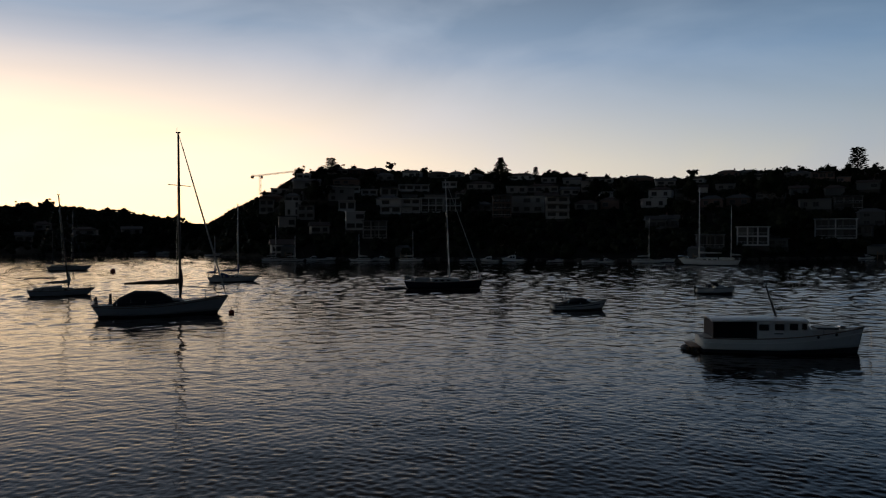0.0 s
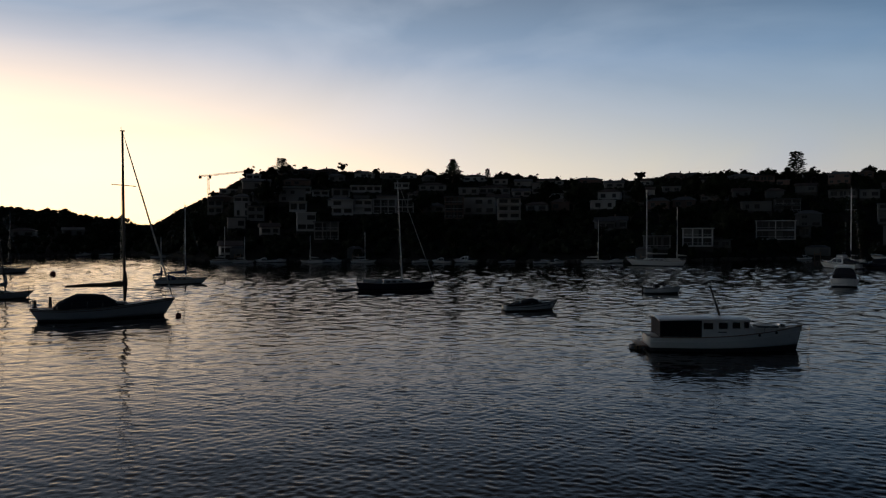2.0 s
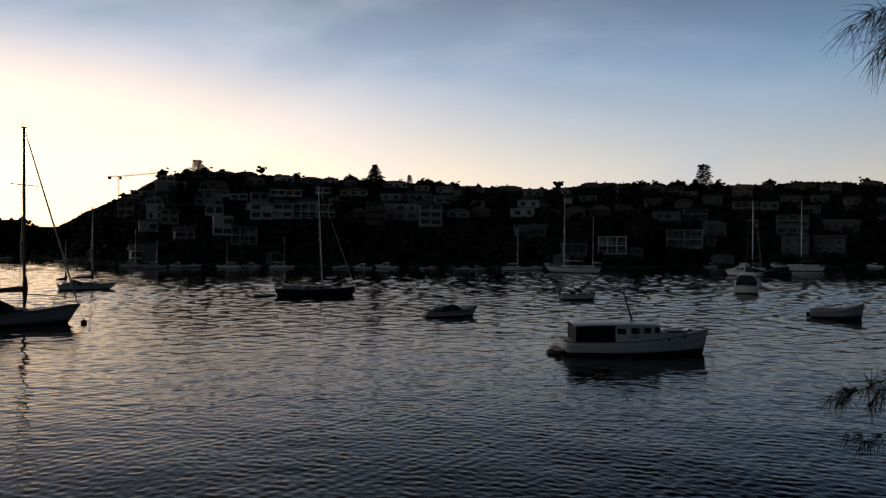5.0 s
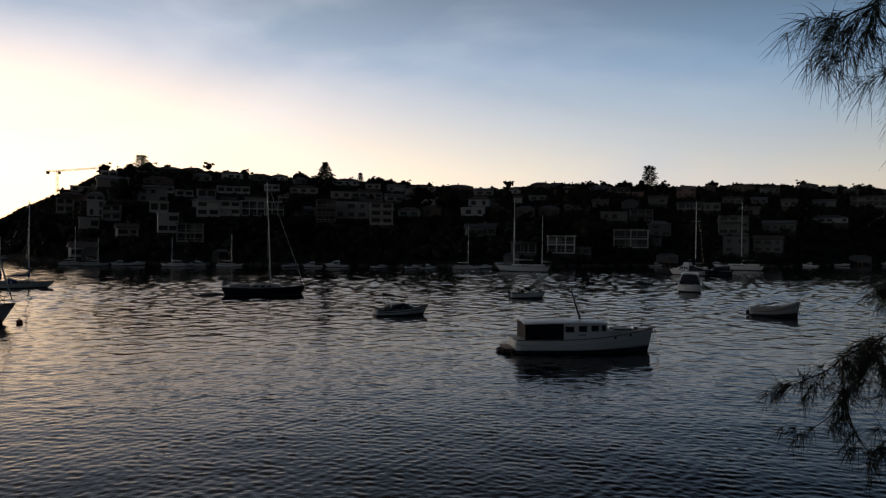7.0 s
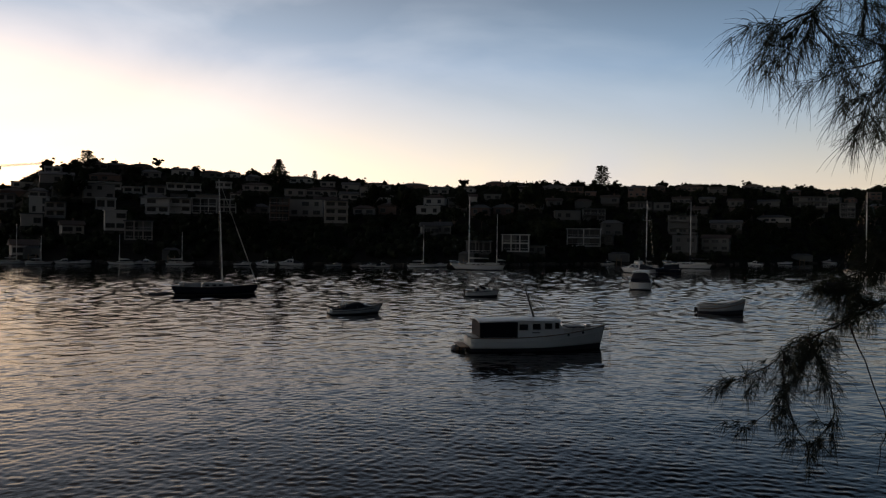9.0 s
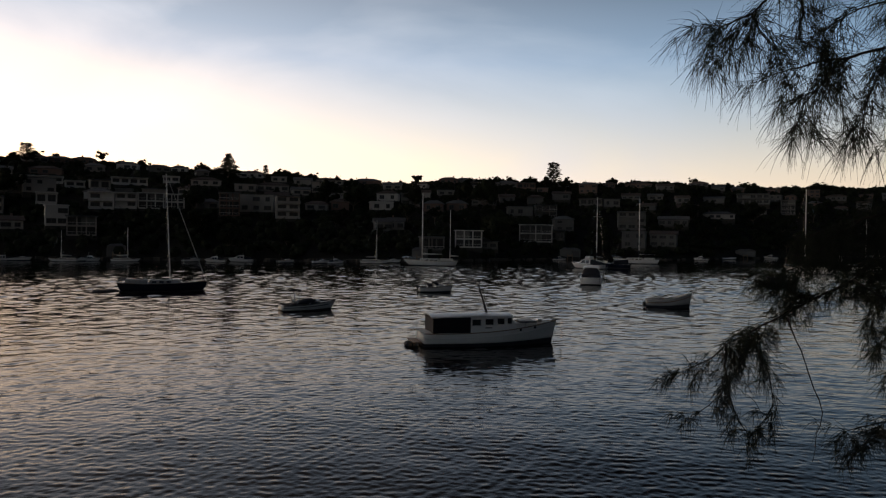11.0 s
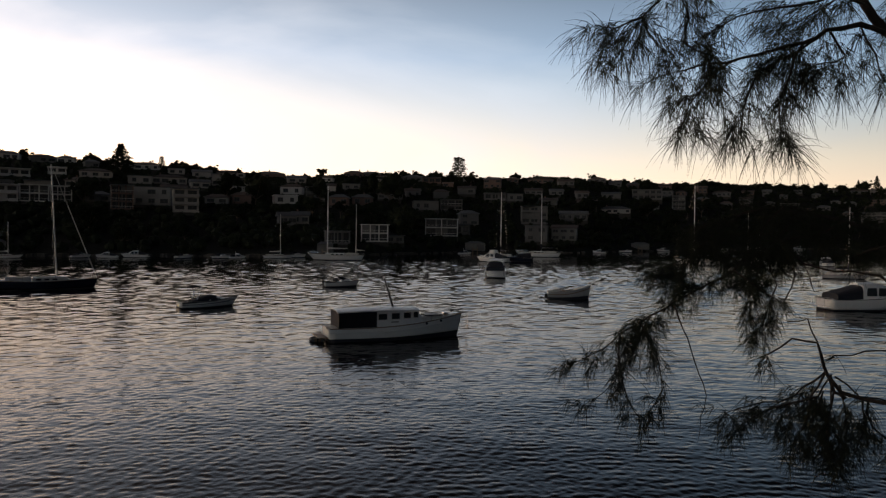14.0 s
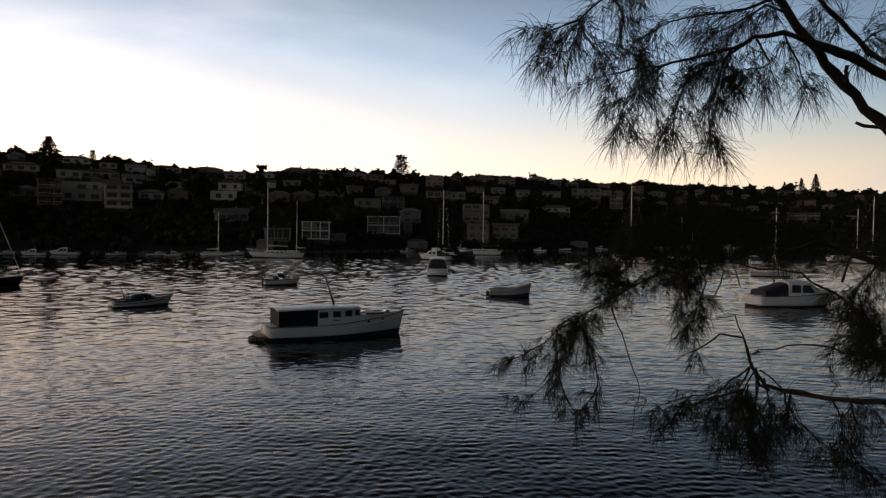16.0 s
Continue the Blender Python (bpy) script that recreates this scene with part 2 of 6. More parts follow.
def build_ground():
    azs = [a * 0.75 for a in range(-100, 141)] + list(range(110, 285, 5))
    bm = bmesh.new()
    rows = [0.0, 0.5, 1.6, 3, 5, 7, 9, 11.5, 16]
    rings = []
    for a in azs:
        shore, depth = curve_at(SHORE, a), curve_at(DEPTH, a)
        rs = rows + [shore - 30, shore - 8, shore - 4, shore - 1.5, shore + 1] + [shore + depth * k / 14 for k in range(1, 15)]
        rs += [shore + depth + k for k in (30, 80, 160, 300, 800, 2500, 4600)]
        rings.append([heading(a, r, land_height(a if a <= 180 else a - 360, r)) for r in rs])
    rings.append(rings[0])
    grid_faces(bm, rings)
    bmesh.ops.remove_doubles(bm, verts=bm.verts, dist=0.001)
    bmesh.ops.recalc_face_normals(bm, faces=bm.faces)
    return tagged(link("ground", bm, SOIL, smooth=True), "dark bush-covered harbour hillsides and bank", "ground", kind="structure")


def water_material():
    mat = bpy.data.materials.new("harbour_water")
    mat.use_nodes = True
    n, l = mat.node_tree.nodes, mat.node_tree.links
    b = n["Principled BSDF"]
    b.inputs["Base Color"].default_value = (0.0105, 0.0058, 0.0066, 1)
    b.inputs["Roughness"].default_value = 0.05
    b.inputs["IOR"].default_value = 1.25
    b.inputs["Specular IOR Level"].default_value = 0.2
    b.inputs["Specular Tint"].default_value = (1.0, 0.92, 0.93, 1)
    co = n.new("ShaderNodeTexCoord")
    last = None
    turn = n.new("ShaderNodeMapping")
    turn.inputs["Rotation"].default_value = (0, 0, radians(-14))
    turn.inputs["Scale"].default_value = (0.55, 1.0, 1.0)
    l.new(co.outputs["Object"], turn.inputs["Vector"])
    for scale, dist, detail in ((3.6, 0.010, 3), (0.9, 0.007, 3), (0.22, 0.012, 3)):
        tex = n.new("ShaderNodeTexNoise")
        tex.inputs["Scale"].default_value = scale
        tex.inputs["Detail"].default_value = detail
        tex.inputs["Roughness"].default_value = 0.53
        l.new(turn.outputs[0], tex.inputs["Vector"])
        bp = n.new("ShaderNodeBump")
        bp.inputs["Strength"].default_value = 1.0
        bp.inputs["Distance"].default_value = dist
        l.new(tex.outputs["Fac"], bp.inputs["Height"])
        if last:
            l.new(last.outputs[0], bp.inputs["Normal"])
        last = bp
    l.new(last.outputs[0], b.inputs["Normal"])
    return mat


def build_water():
    """One sheet of rippled water, finest where the camera stands nearest to it."""
    az = np.radians(np.concatenate([np.arange(-180, -40, 5.0), np.arange(-40, 72, 0.16), np.arange(72, 180.1, 4.0)]))
    rs = [9.0]
    while rs[-1] < 700:
        rs.append(rs[-1] + max(0.08, rs[-1] * (0.0034 if rs[-1] < 45 else 0.0046)))
    rs = np.array(rs + [1500.0, 4600.0])
    A, R = np.meshgrid(az, rs)
    x, y = R * np.sin(A), R * np.cos(A)
    step = np.gradient(rs)[:, None]
    z = np.zeros_like(x)
    rng = np.random.default_rng(5)
    for k in range(110):
        lam = 0.16 * (3.4 ** rng.random())
        way = radians(20) + rng.normal(0, 0.85)
        amp = 0.0015 * lam * (0.5 + rng.random())
        fade = np.clip((lam / step - 1.7) / 1.5, 0, 1)
        q = 2 * np.pi / lam
        z += amp * fade * np.sin(q * (x * np.sin(way) + y * np.cos(way)) + rng.random() * 6.28)
    for k in range(34):
        lam = 1.1 * (6.5 ** rng.random())
        way = radians(14) + rng.normal(0, 0.8)
        amp = 0.0003 * lam * (0.5 + rng.random())
        fade = np.clip((lam / step - 1.7) / 1.5, 0, 1)
        q = 2 * np.pi / lam
        z += amp * fade * np.sin(q * (x * np.sin(way) + y * np.cos(way)) + rng.random() * 6.28)
    # short steep chop out on the open harbour
    open_water = np.clip((R - 18) / 80, 0, 1)
    for k in range(80):
        lam = 0.42 * (4.0 ** rng.random())
        way = radians(14) + rng.uniform(-1.2, 1.2)
        amp = 0.0036 * lam * (0.5 + rng.random())
        fade = np.clip((lam / step - 1.7) / 1.5, 0, 1) * open_water
        q = 2 * np.pi / lam
        z += amp * fade * np.sin(q * (x * np.sin(way) + y * np.cos(way)) + rng.random() * 6.28)
    # wave groups of some metres, which show as short dashes far out
    for k in range(56):
        lam = 2.0 * (2.0 ** rng.random())
        way = radians(28) + rng.uniform(-1.35, 1.35)
        amp = 0.0020 * lam * (0.5 + rng.random())
        fade = np.clip((lam / step - 1.7) / 1.5, 0, 1) * np.clip((R - 35) / 60, 0, 1)
        q = 2 * np.pi / lam
        z += amp * fade * np.sin(q * (x * np.sin(way) + y * np.cos(way)) + rng.random() * 6.28)
    gust = 0.85 + 0.25 * np.sin(x * 0.05 + 1.3 * np.sin(y * 0.031)) * np.sin(y * 0.043 + 0.7)
    z *= gust
    nr, na = x.shape
    co = np.stack([x, y, z], -1).reshape(-1, 3)
    i = np.arange(nr * na).reshape(nr, na)
    quads = np.stack([i[:-1, :-1], i[1:, :-1], i[1:, 1:], i[:-1, 1:]], -1).reshape(-1, 4)
    me = bpy.data.meshes.new("water")
    me.vertices.add(len(co))
    me.vertices.foreach_set("co", co.ravel())
    me.loops.add(quads.size)
    me.loops.foreach_set("vertex_index", quads.ravel())
    me.polygons.add(len(quads))
    me.polygons.foreach_set("loop_start", np.arange(len(quads)) * 4)
    me.polygons.foreach_set("use_smooth", np.ones(len(quads), bool))
    me.update(calc_edges=True)
    if me.polygons[0].normal.z < 0:
        me.flip_normals()
    me.materials.append(water_material())
    return tagged(new("water", me), "dark rippled harbour water at dusk", "water", kind="structure")


build_ground()
build_water()


# ---- boats ----
class Hull:
    """The lines of a boat: x from stern to bow, half-breadths and sheer. Length L, beam, heights over the water."""

    def __init__(self, L, beam, bow_z, stern_z, transom=0.75, fine=2.2, rake=0.08, dip=0.14, chine=0.9, counter=0.0):
        self.L, self.beam, self.bow_z, self.stern_z = L, beam, bow_z, stern_z
        self.transom, self.fine, self.rake, self.dip, self.chine = transom, fine, rake, dip, chine
        self.counter = counter

    def sheer(self, t):
        return self.stern_z + (self.bow_z - self.stern_z) * t ** 2 - self.dip * self.stern_z * math.sin(math.pi * min(1, t * 1.05))

    def half(self, t):
        w = self.beam / 2 * (self.transom + (1 - self.transom) * math.sin(min(t / 0.45, 1) * math.pi / 2))
        return max(0.02, w * (1 - max(0.0, (t - 0.4) / 0.6) ** self.fine))

    def at(self, t, up, side):
        """A place on the skin: up 0 at the water, 1 at the sheer, below 0 under water."""
        z = self.sheer(t) * up if up > 0 else 0.45 * up
        fullness = self.chine + (1 - self.chine) * max(0, up) ** 0.7 if up > 0 else self.chine * (1 + up) ** 0.5
        fullness *= 1 - 0.30 * max(0.0, t - 0.5) * (1 - max(0.0, up)) * 2
        x = self.L * (t * (1 - self.rake) - 0.5 + 0.02) + self.rake * self.L * t ** 4 * max(0.0, up)
        x += self.counter * self.L * (1 - t) ** 4 * (1 - max(0.0, up))
        return Vector((x, side * self.half(t) * fullness, z))

    def skin(self, ups, n=20):
        bm = bmesh.new()
        rings = [[self.at(i / n, u, 1) for u in reversed(ups)] + [self.at(i / n, u, -1) for u in ups] for i in range(n + 1)]
        grid_faces(bm, rings, False, True, False)
        bmesh.ops.recalc_face_normals(bm, faces=bm.faces)
        return bm

    def deck(self, drop=0.02, n=20, t0=0.0, t1=1.0):
        bm = bmesh.new()
        rows = []
        for i in range(n + 1):
            t = t0 + (t1 - t0) * i / n
            a, b = self.at(t, 1, 1), self.at(t, 1, -1)
            a.z -= drop
            b.z -= drop
            mid = (a + b) / 2 + Vector((0, 0, 0.06 * self.half(t)))
            rows.append([a * 0.985 + mid * 0.015, mid, b * 0.985 + mid * 0.015])
        grid_faces(bm, rows)
        bmesh.ops.recalc_face_normals(bm, faces=bm.faces)
        for face in bm.faces:
            if face.normal.z < 0:
                face.normal_flip()
        return bm

    def rim(self, bm, r, drop=0.0, n=20, t0=0.0, t1=1.0):
        for s in (1, -1):
            tube(bm, [self.at(t0 + (t1 - t0) * i / n, 1, s) + Vector((0, s * r * 0.6, -drop)) for i in range(n + 1)], r, 6)


def hull_parts(boat, hull, top_mat, deck_mat, rim_mat, boot=0.12, strake=0.0):
    part("hull", hull.skin([boot, 0.35, 0.6, 0.85, 1.0]), top_mat, boat, smooth=True)
    part("underbody", hull.skin([-1.0, -0.6, -0.2, 0.0, boot]), ANTIFOUL, boat, "dark antifouled underbody", smooth=True)
    part("deck", hull.deck(), deck_mat, boat)
    bm = bmesh.new()
    hull.rim(bm, 0.035)
    if strake:
        hull.rim(bm, 0.03, drop=strake)
    part("gunwale", bm, rim_mat, boat)


def cabin_block(bm, x0, x1, w0, w1, z0, z1, slope0=0.1, slope1=0.3, tumble=0.86, crown=0.06, n=6):
    """A coachroof: sloped ends, sides that lean in, a crowned top."""
    rings = []
    for x, z_top in ((x0, z0), (x0 + slope0, z1), (x0 + (x1 - x0) * 0.5, z1 + 0.02), (x1 - slope1, z1 - 0.03), (x1, z0 + 0.02)):
        f = (x - x0) / (x1 - x0)
        w = (w0 + (w1 - w0) * f) / 2
        ring = [(x, w, z0 - 0.12), (x, w * (tumble if z_top > z0 + 0.05 else 1), z_top)]
        for k in range(1, n):
            q = 1 - 2 * k / n
            ring.append((x, w * tumble * q, z_top + crown * (1 - q * q)))
        ring += [(x, -w * (tumble if z_top > z0 + 0.05 else 1), z_top), (x, -w, z0 - 0.12)]
        rings.append(ring)
    grid_faces(bm, rings, False, True, True)
    bmesh.ops.recalc_face_normals(bm, faces=bm.faces)


def rail(bm, pts, r=0.014):
    tube(bm, pts, r, 5)


def guard_rails(boat, hull, height=0.6, t_pulpit=0.86, t_push=0.14, k_r=1.5):
    bm = bmesh.new()
    for top in (height, height * 0.5):
        side = [hull.at(t_pulpit + (1 - t_pulpit) * k / 4, 1, 1) + Vector((0.04 * k, -0.05, top)) for k in range(5)]
        other = [Vector((p.x, -p.y, p.z)) for p in reversed(side)]
        rail(bm, side + other, 0.016 * k_r)
    for t in (t_pulpit, 0.94, 0.99):
        for s in (1, -1):
            p = hull.at(t, 1, s)
            rail(bm, [p, p + Vector((0.02, -0.05 * s, height))], 0.014 * k_r)
    part("pulpit", bm, STEEL, boat, "stainless steel bow rail")
    bm = bmesh.new()
    for top in (height, height * 0.5):
        side = [hull.at(t_push * (1 - k / 3), 1, 1) + Vector((0, -0.05, top)) for k in range(4)]
        rail(bm, side + [Vector((p.x, -p.y, p.z)) for p in reversed(side)], 0.016 * k_r)
    for t in (t_push, 0.01):
        for s in (1, -1):
            p = hull.at(t, 1, s)
            rail(bm, [p, p + Vector((0, -0.05 * s, height))], 0.014 * k_r)
    part("pushpit", bm, STEEL, boat, "stainless steel stern rail")
    for s in (1, -1):
        bm = bmesh.new()
        for top in (height, height * 0.5):
            rail(bm, [hull.at(t_push + (t_pulpit - t_push) * k / 8, 1, s) + Vector((0, -0.05 * s, top)) for k in range(9)], 0.007)
        part("lifeline", bm, STEEL, boat)
        for k in range(1, 6):
            t = t_push + (t_pulpit - t_push) * k / 6
            bm = bmesh.new()
            p = hull.at(t, 1, s) + Vector((0, -0.05 * s, 0))
            rail(bm, [p, p + Vector((0, 0, height))], 0.012)
            part("stanchion", bm, STEEL, boat)


def rig(boat, hull, x, top, foot, r=0.085, mat=ALLOY, spreaders=1, boom=0.0, cover=None, jib=None, boom_z=1.0, lean=0.0, wires=True,
        jib_r=0.06, cover_r=0.17, back=True):
    """Mast, spreaders, wires, boom with its stowed sail and a furled headsail."""
    head = Vector((x - lean, 0, top))
    bm = bmesh.new()
    tube(bm, [(x, 0, foot), (x - lean * 0.5, 0, top * 0.55), head], [r, r, r * 0.75], 10)
    mast = part("mast", bm, mat, boat)
    bm = bmesh.new()
    box(bm, (x - lean, 0, top + 0.03), (r * 3.5, r * 2.2, 0.07))
    rail(bm, [(x - lean - 0.1, 0, top + 0.05), (x - lean - 0.1, 0, top + 0.45)], 0.012)
    part("masthead", bm, DARKSPAR, mast)
    half = hull.beam * 0.33
    levels = [top * (0.72 if spreaders == 1 else f) for f in ((0.72,) if spreaders == 1 else (0.5, 0.76))]
    for z in levels:
        for s in (1, -1):
            bm = bmesh.new()
            tube(bm, [(x - lean * z / top, 0, z), (x - lean * z / top - 0.1, s * half, z + 0.08)], [0.035, 0.02], 6)
            part("spreader", bm, mat, mast)
    t_mast = x / hull.L + 0.5
    if wires:
        for s in (1, -1):
            bm = bmesh.new()
            foot_p = hull.at(t_mast, 1, s) + Vector((-0.15, -0.1 * s, 0))
            rail(bm, [foot_p] + [Vector((x - lean * z / top - 0.1, s * half, z + 0.08)) for z in levels] + [head], 0.009)
            part("shroud", bm, STEEL, mast)
        if back:
            bm = bmesh.new()
            rail(bm, [head, hull.at(0.01, 1, 1) * Vector((1, 0, 1))], 0.009)
            part("backstay", bm, STEEL, mast)
    bow = hull.at(0.985, 1, 1) * Vector((1, 0, 1)) + Vector((0, 0, 0.05))
    bm = bmesh.new()
    if jib:
        up = [bow.lerp(head, f) for f in (0, 0.03, 0.06, 0.3, 0.6, 0.9, 0.96, 1)]
        tube(bm, up, [0.02, 0.05, jib_r, jib_r * 1.1, jib_r * 0.9, jib_r * 0.6, 0.02, 0.012], 7)
        part("furled_headsail", bm, jib, mast, "headsail furled round the forestay")
    else:
        rail(bm, [bow, head], 0.009)
        part("forestay", bm, STEEL, mast)
    if boom:
        end = Vector((x - boom, 0, foot + boom_z + 0.05))
        bm = bmesh.new()
        tube(bm, [(x, 0, foot + boom_z), end], 0.06, 8)
        spar = part("boom", bm, mat, boat)
        if cover:
            bm = bmesh.new()
            pts, rr = [], []
            for k in range(11):
                f = k / 10
                pts.append((x + 0.12 - (boom + 0.05) * f, 0.03 * math.sin(9 * f), foot + boom_z + 0.12 + 0.12 * (1 - f) ** 2 + 0.03 * math.sin(13 * f)))
                rr.append(cover_r * (1.25 - 0.75 * f) * (0.55 if k in (0, 10) else 1))
            tube(bm, pts, rr, 9)
            tube(bm, [(x + 0.02, 0, foot + 0.5), (x + 0.03, 0, foot + boom_z + 0.3), (x + 0.02, 0, foot + boom_z + 1.3)], [r * 1.1, cover_r * 1.15, r * 1.15], 9)
            part("sail_cover", bm, cover, spar, "sail stowed under its cover", smooth=True)
        bm = bmesh.new()
        rail(bm, [end, Vector((end.x - 0.2, 0, hull.sheer(0.1) + 0.1))], 0.012)
        part("mainsheet", bm, ROPE, spar)
    return mast


def side_windows(boat, xs, y0, y1, z0, z1, length, height, x0, x1, mat=GLASS, name="cabin_window"):
    """Dark windows along both sides of a cabin whose sides run from y0 (aft) to y1."""
    for x in xs:
        f = (x - x0) / (x1 - x0)
        y = y0 + (y1 - y0) * f
        for s in (1, -1):
            bm = bmesh.new()
            box(bm, (x, s * (y + 0.012), (z0 + z1) / 2), (length, 0.03, height), rz=s * math.atan2(y1 - y0, x1 - x0), bevel=0.012)
            part(name, bm, mat, boat)


def hood(bm, x0, x1, w0, w1, z0, h0, h1, n=8, sag=0.0):
    """A stretched canvas hood: bows of fabric from x0 to x1."""
    rings = []
    for k in range(6):
        f = k / 5
        h = h0 + (h1 - h0) * f - sag * math.sin(2 * math.pi * f) ** 2
        w = (w0 + (w1 - w0) * f) / 2
        rings.append([(x0 + (x1 - x0) * f, w * math.copysign(abs(math.cos(math.pi * j / n)) ** 0.5, math.cos(math.pi * j / n)), z0 + h * math.sin(math.pi * j / n) ** 0.36) for j in range(n + 1)])
    grid_faces(bm, rings, False, True, True)
    bmesh.ops.recalc_face_normals(bm, faces=bm.faces)


def bimini(boat, x0, x1, w, z_deck, z_top, mat, name="bimini"):
    bm = bmesh.new()
    rows = []
    for k in range(5):
        f = k / 4
        rows.append([(x0 + (x1 - x0) * f, w / 2 * q, z_top + 0.12 * (1 - q * q) + 0.05 * math.sin(math.pi * f)) for q in (-1, -0.6, 0, 0.6, 1)])
    vs = grid_faces(bm, rows)
    bmesh.ops.solidify(bm, geom=bm.faces[:], thickness=0.03)
    top = part(name, bm, mat, boat, "canvas sun cover")
    for x in (x0 + 0.1, x1 - 0.1):
        bm = bmesh.new()
        mid = (x0 + x1) / 2
        rail(bm, [(mid, w / 2, z_deck), (x, w / 2, z_top), (x, 0, z_top + 0.1), (x, -w / 2, z_top), (mid, -w / 2, z_deck)], 0.034)
        part("bimini_bow", bm, STEEL, top)


def sloop(L, m, label, group="moored yachts", top=12.0, mast_x=0.08, hull_mat=WHITE, deck_mat=CREAM, mat=ALLOY, cover=CANVAS, jib=None,
          dodger=None, sun_cover=None, boom=True, mizzen=0.0, lean=0.0, rails=True, cabin=True, name="sailing_yacht", spreaders=1, bow=0.125, stern=0.095,
          transom=0.62, window_mat=GLASS, r=0.085, jib_r=0.06, rake=0.12, back=True):
    boat = thing(name, m, label, "sailboat", group)
    hull = Hull(L, L * 0.3, L * bow, L * stern, transom, 2.0, rake, 0.16, counter=0.045)
    hull_parts(boat, hull, hull_mat, deck_mat, TEAK, 0.14)
    z = hull.sheer(0.5)
    if cabin:
        bm = bmesh.new()
        cabin_block(bm, -0.14 * L, 0.24 * L, 0.17 * L, 0.09 * L, z, z + 0.042 * L, 0.15, 0.5)
        part("coachroof", bm, deck_mat, boat, smooth=False)
        side_windows(boat, [-0.08 * L, 0.0, 0.08 * L], 0.082 * L, 0.058 * L, z + 0.008 * L, z + 0.03 * L, 0.05 * L, 0.018 * L, -0.14 * L, 0.2 * L, window_mat)
    for s in (1, -1):
        bm = bmesh.new()
        box(bm, (-0.27 * L, s * 0.085 * L, z + 0.02 * L), (0.24 * L, 0.02 * L, 0.055 * L), bevel=0.01)
        part("coaming", bm, deck_mat, boat)
    if dodger:
        bm = bmesh.new()
        hood(bm, -0.22 * L, -0.08 * L, 0.2 * L, 0.17 * L, z, 0.11 * L, 0.05 * L)
        part("dodger", bm, dodger, boat, "canvas spray hood")
    if sun_cover:
        bimini(boat, -0.52 * L, -0.06 * L, 0.26 * L, z, z + 0.2 * L, sun_cover)
        bm = bmesh.new()
        hood(bm, -0.3 * L, 0.02 * L, 0.2 * L, 0.17 * L, z, 0.06 * L, 0.085 * L)
        part("spray_hood", bm, SAILCLOTH, boat, "pale canvas spray hood")
    x = mast_x * L
    rig(boat, hull, x, top, z + 0.03 * L, r=r, mat=mat, boom=(0.36 * L if boom else 0), cover=cover, jib=jib, boom_z=0.09 * L, lean=lean, spreaders=spreaders,
        jib_r=jib_r, back=back)
    if mizzen:
        rig(boat, hull, -0.34 * L, mizzen, z, r=r * 0.75, mat=mat, boom=0.16 * L, cover=cover, boom_z=0.09 * L, wires=False)
    if rails:
        guard_rails(boat, hull, 0.6)
    return boat, hull


def outboard(boat, x, z, s=1.0):
    bm = bmesh.new()
    box(bm, (x - 0.12 * s, 0, z + 0.32 * s), (0.36 * s, 0.28 * s, 0.42 * s), taper=0.8, bevel=0.05 * s)
    box(bm, (x - 0.12 * s, 0, z - 0.15 * s), (0.16 * s, 0.14 * s, 0.7 * s), bevel=0.03 * s)
    return part("outboard_motor", bm, RUBBER, boat, "black outboard motor")


def inflatable(m, L=2.6, label="small grey inflatable dinghy floating on a line", group="dinghies"):
    boat = thing("dinghy", m, label, "dinghy", group)
    bm = bmesh.new()
    pts = [(-L / 2, 0.5, 0.2), (-L * 0.2, 0.55, 0.2), (L * 0.2, 0.5, 0.22), (L * 0.4, 0.3, 0.28), (L * 0.48, 0, 0.32)]
    pts = pts + [(x, -y, z) for x, y, z in reversed(pts[:-1])]
    tube(bm, pts, 0.2, 8)
    part("tube", bm, GREYRUBBER, boat, smooth=True)
    bm = bmesh.new()
    box(bm, (-0.05 * L, 0, 0.12), (0.85 * L, 0.85, 0.08))
    box(bm, (-0.46 * L, 0, 0.25), (0.05, 0.85, 0.4))
    part("floorboard", bm, TEAK, boat)
    bm = bmesh.new()
    box(bm, (0.0, 0, 0.32), (0.25, 1.0, 0.04))
    part("thwart", bm, TEAK, boat)
    outboard(boat, -0.48 * L, 0.25, 0.6)
    return boat


def mooring_buoy(m, r=0.22, label="round faded red mooring buoy on the water"):
    ob = thing("mooring_buoy", m, label, "buoy", "mooring buoys")
    bm = bmesh.new()
    bmesh.ops.create_icosphere(bm, subdivisions=3, radius=r)
    for v in bm.verts:
        v.co.z = v.co.z * (1.05 if v.co.z > 0 else 0.8) + r * 0.45
    part("float", bm, BUOYRED, ob, smooth=True)
    bm = bmesh.new()
    tube(bm, [(0, 0, r), (0, 0, r * 1.9)], 0.03, 6)
    tube(bm, [(0.07 * math.cos(k), 0.07 * math.sin(k), r * 1.9) for k in [i * math.pi / 4 for i in range(9)]], 0.015, 5)
    part("lifting_eye", bm, STEEL, ob)
    return ob


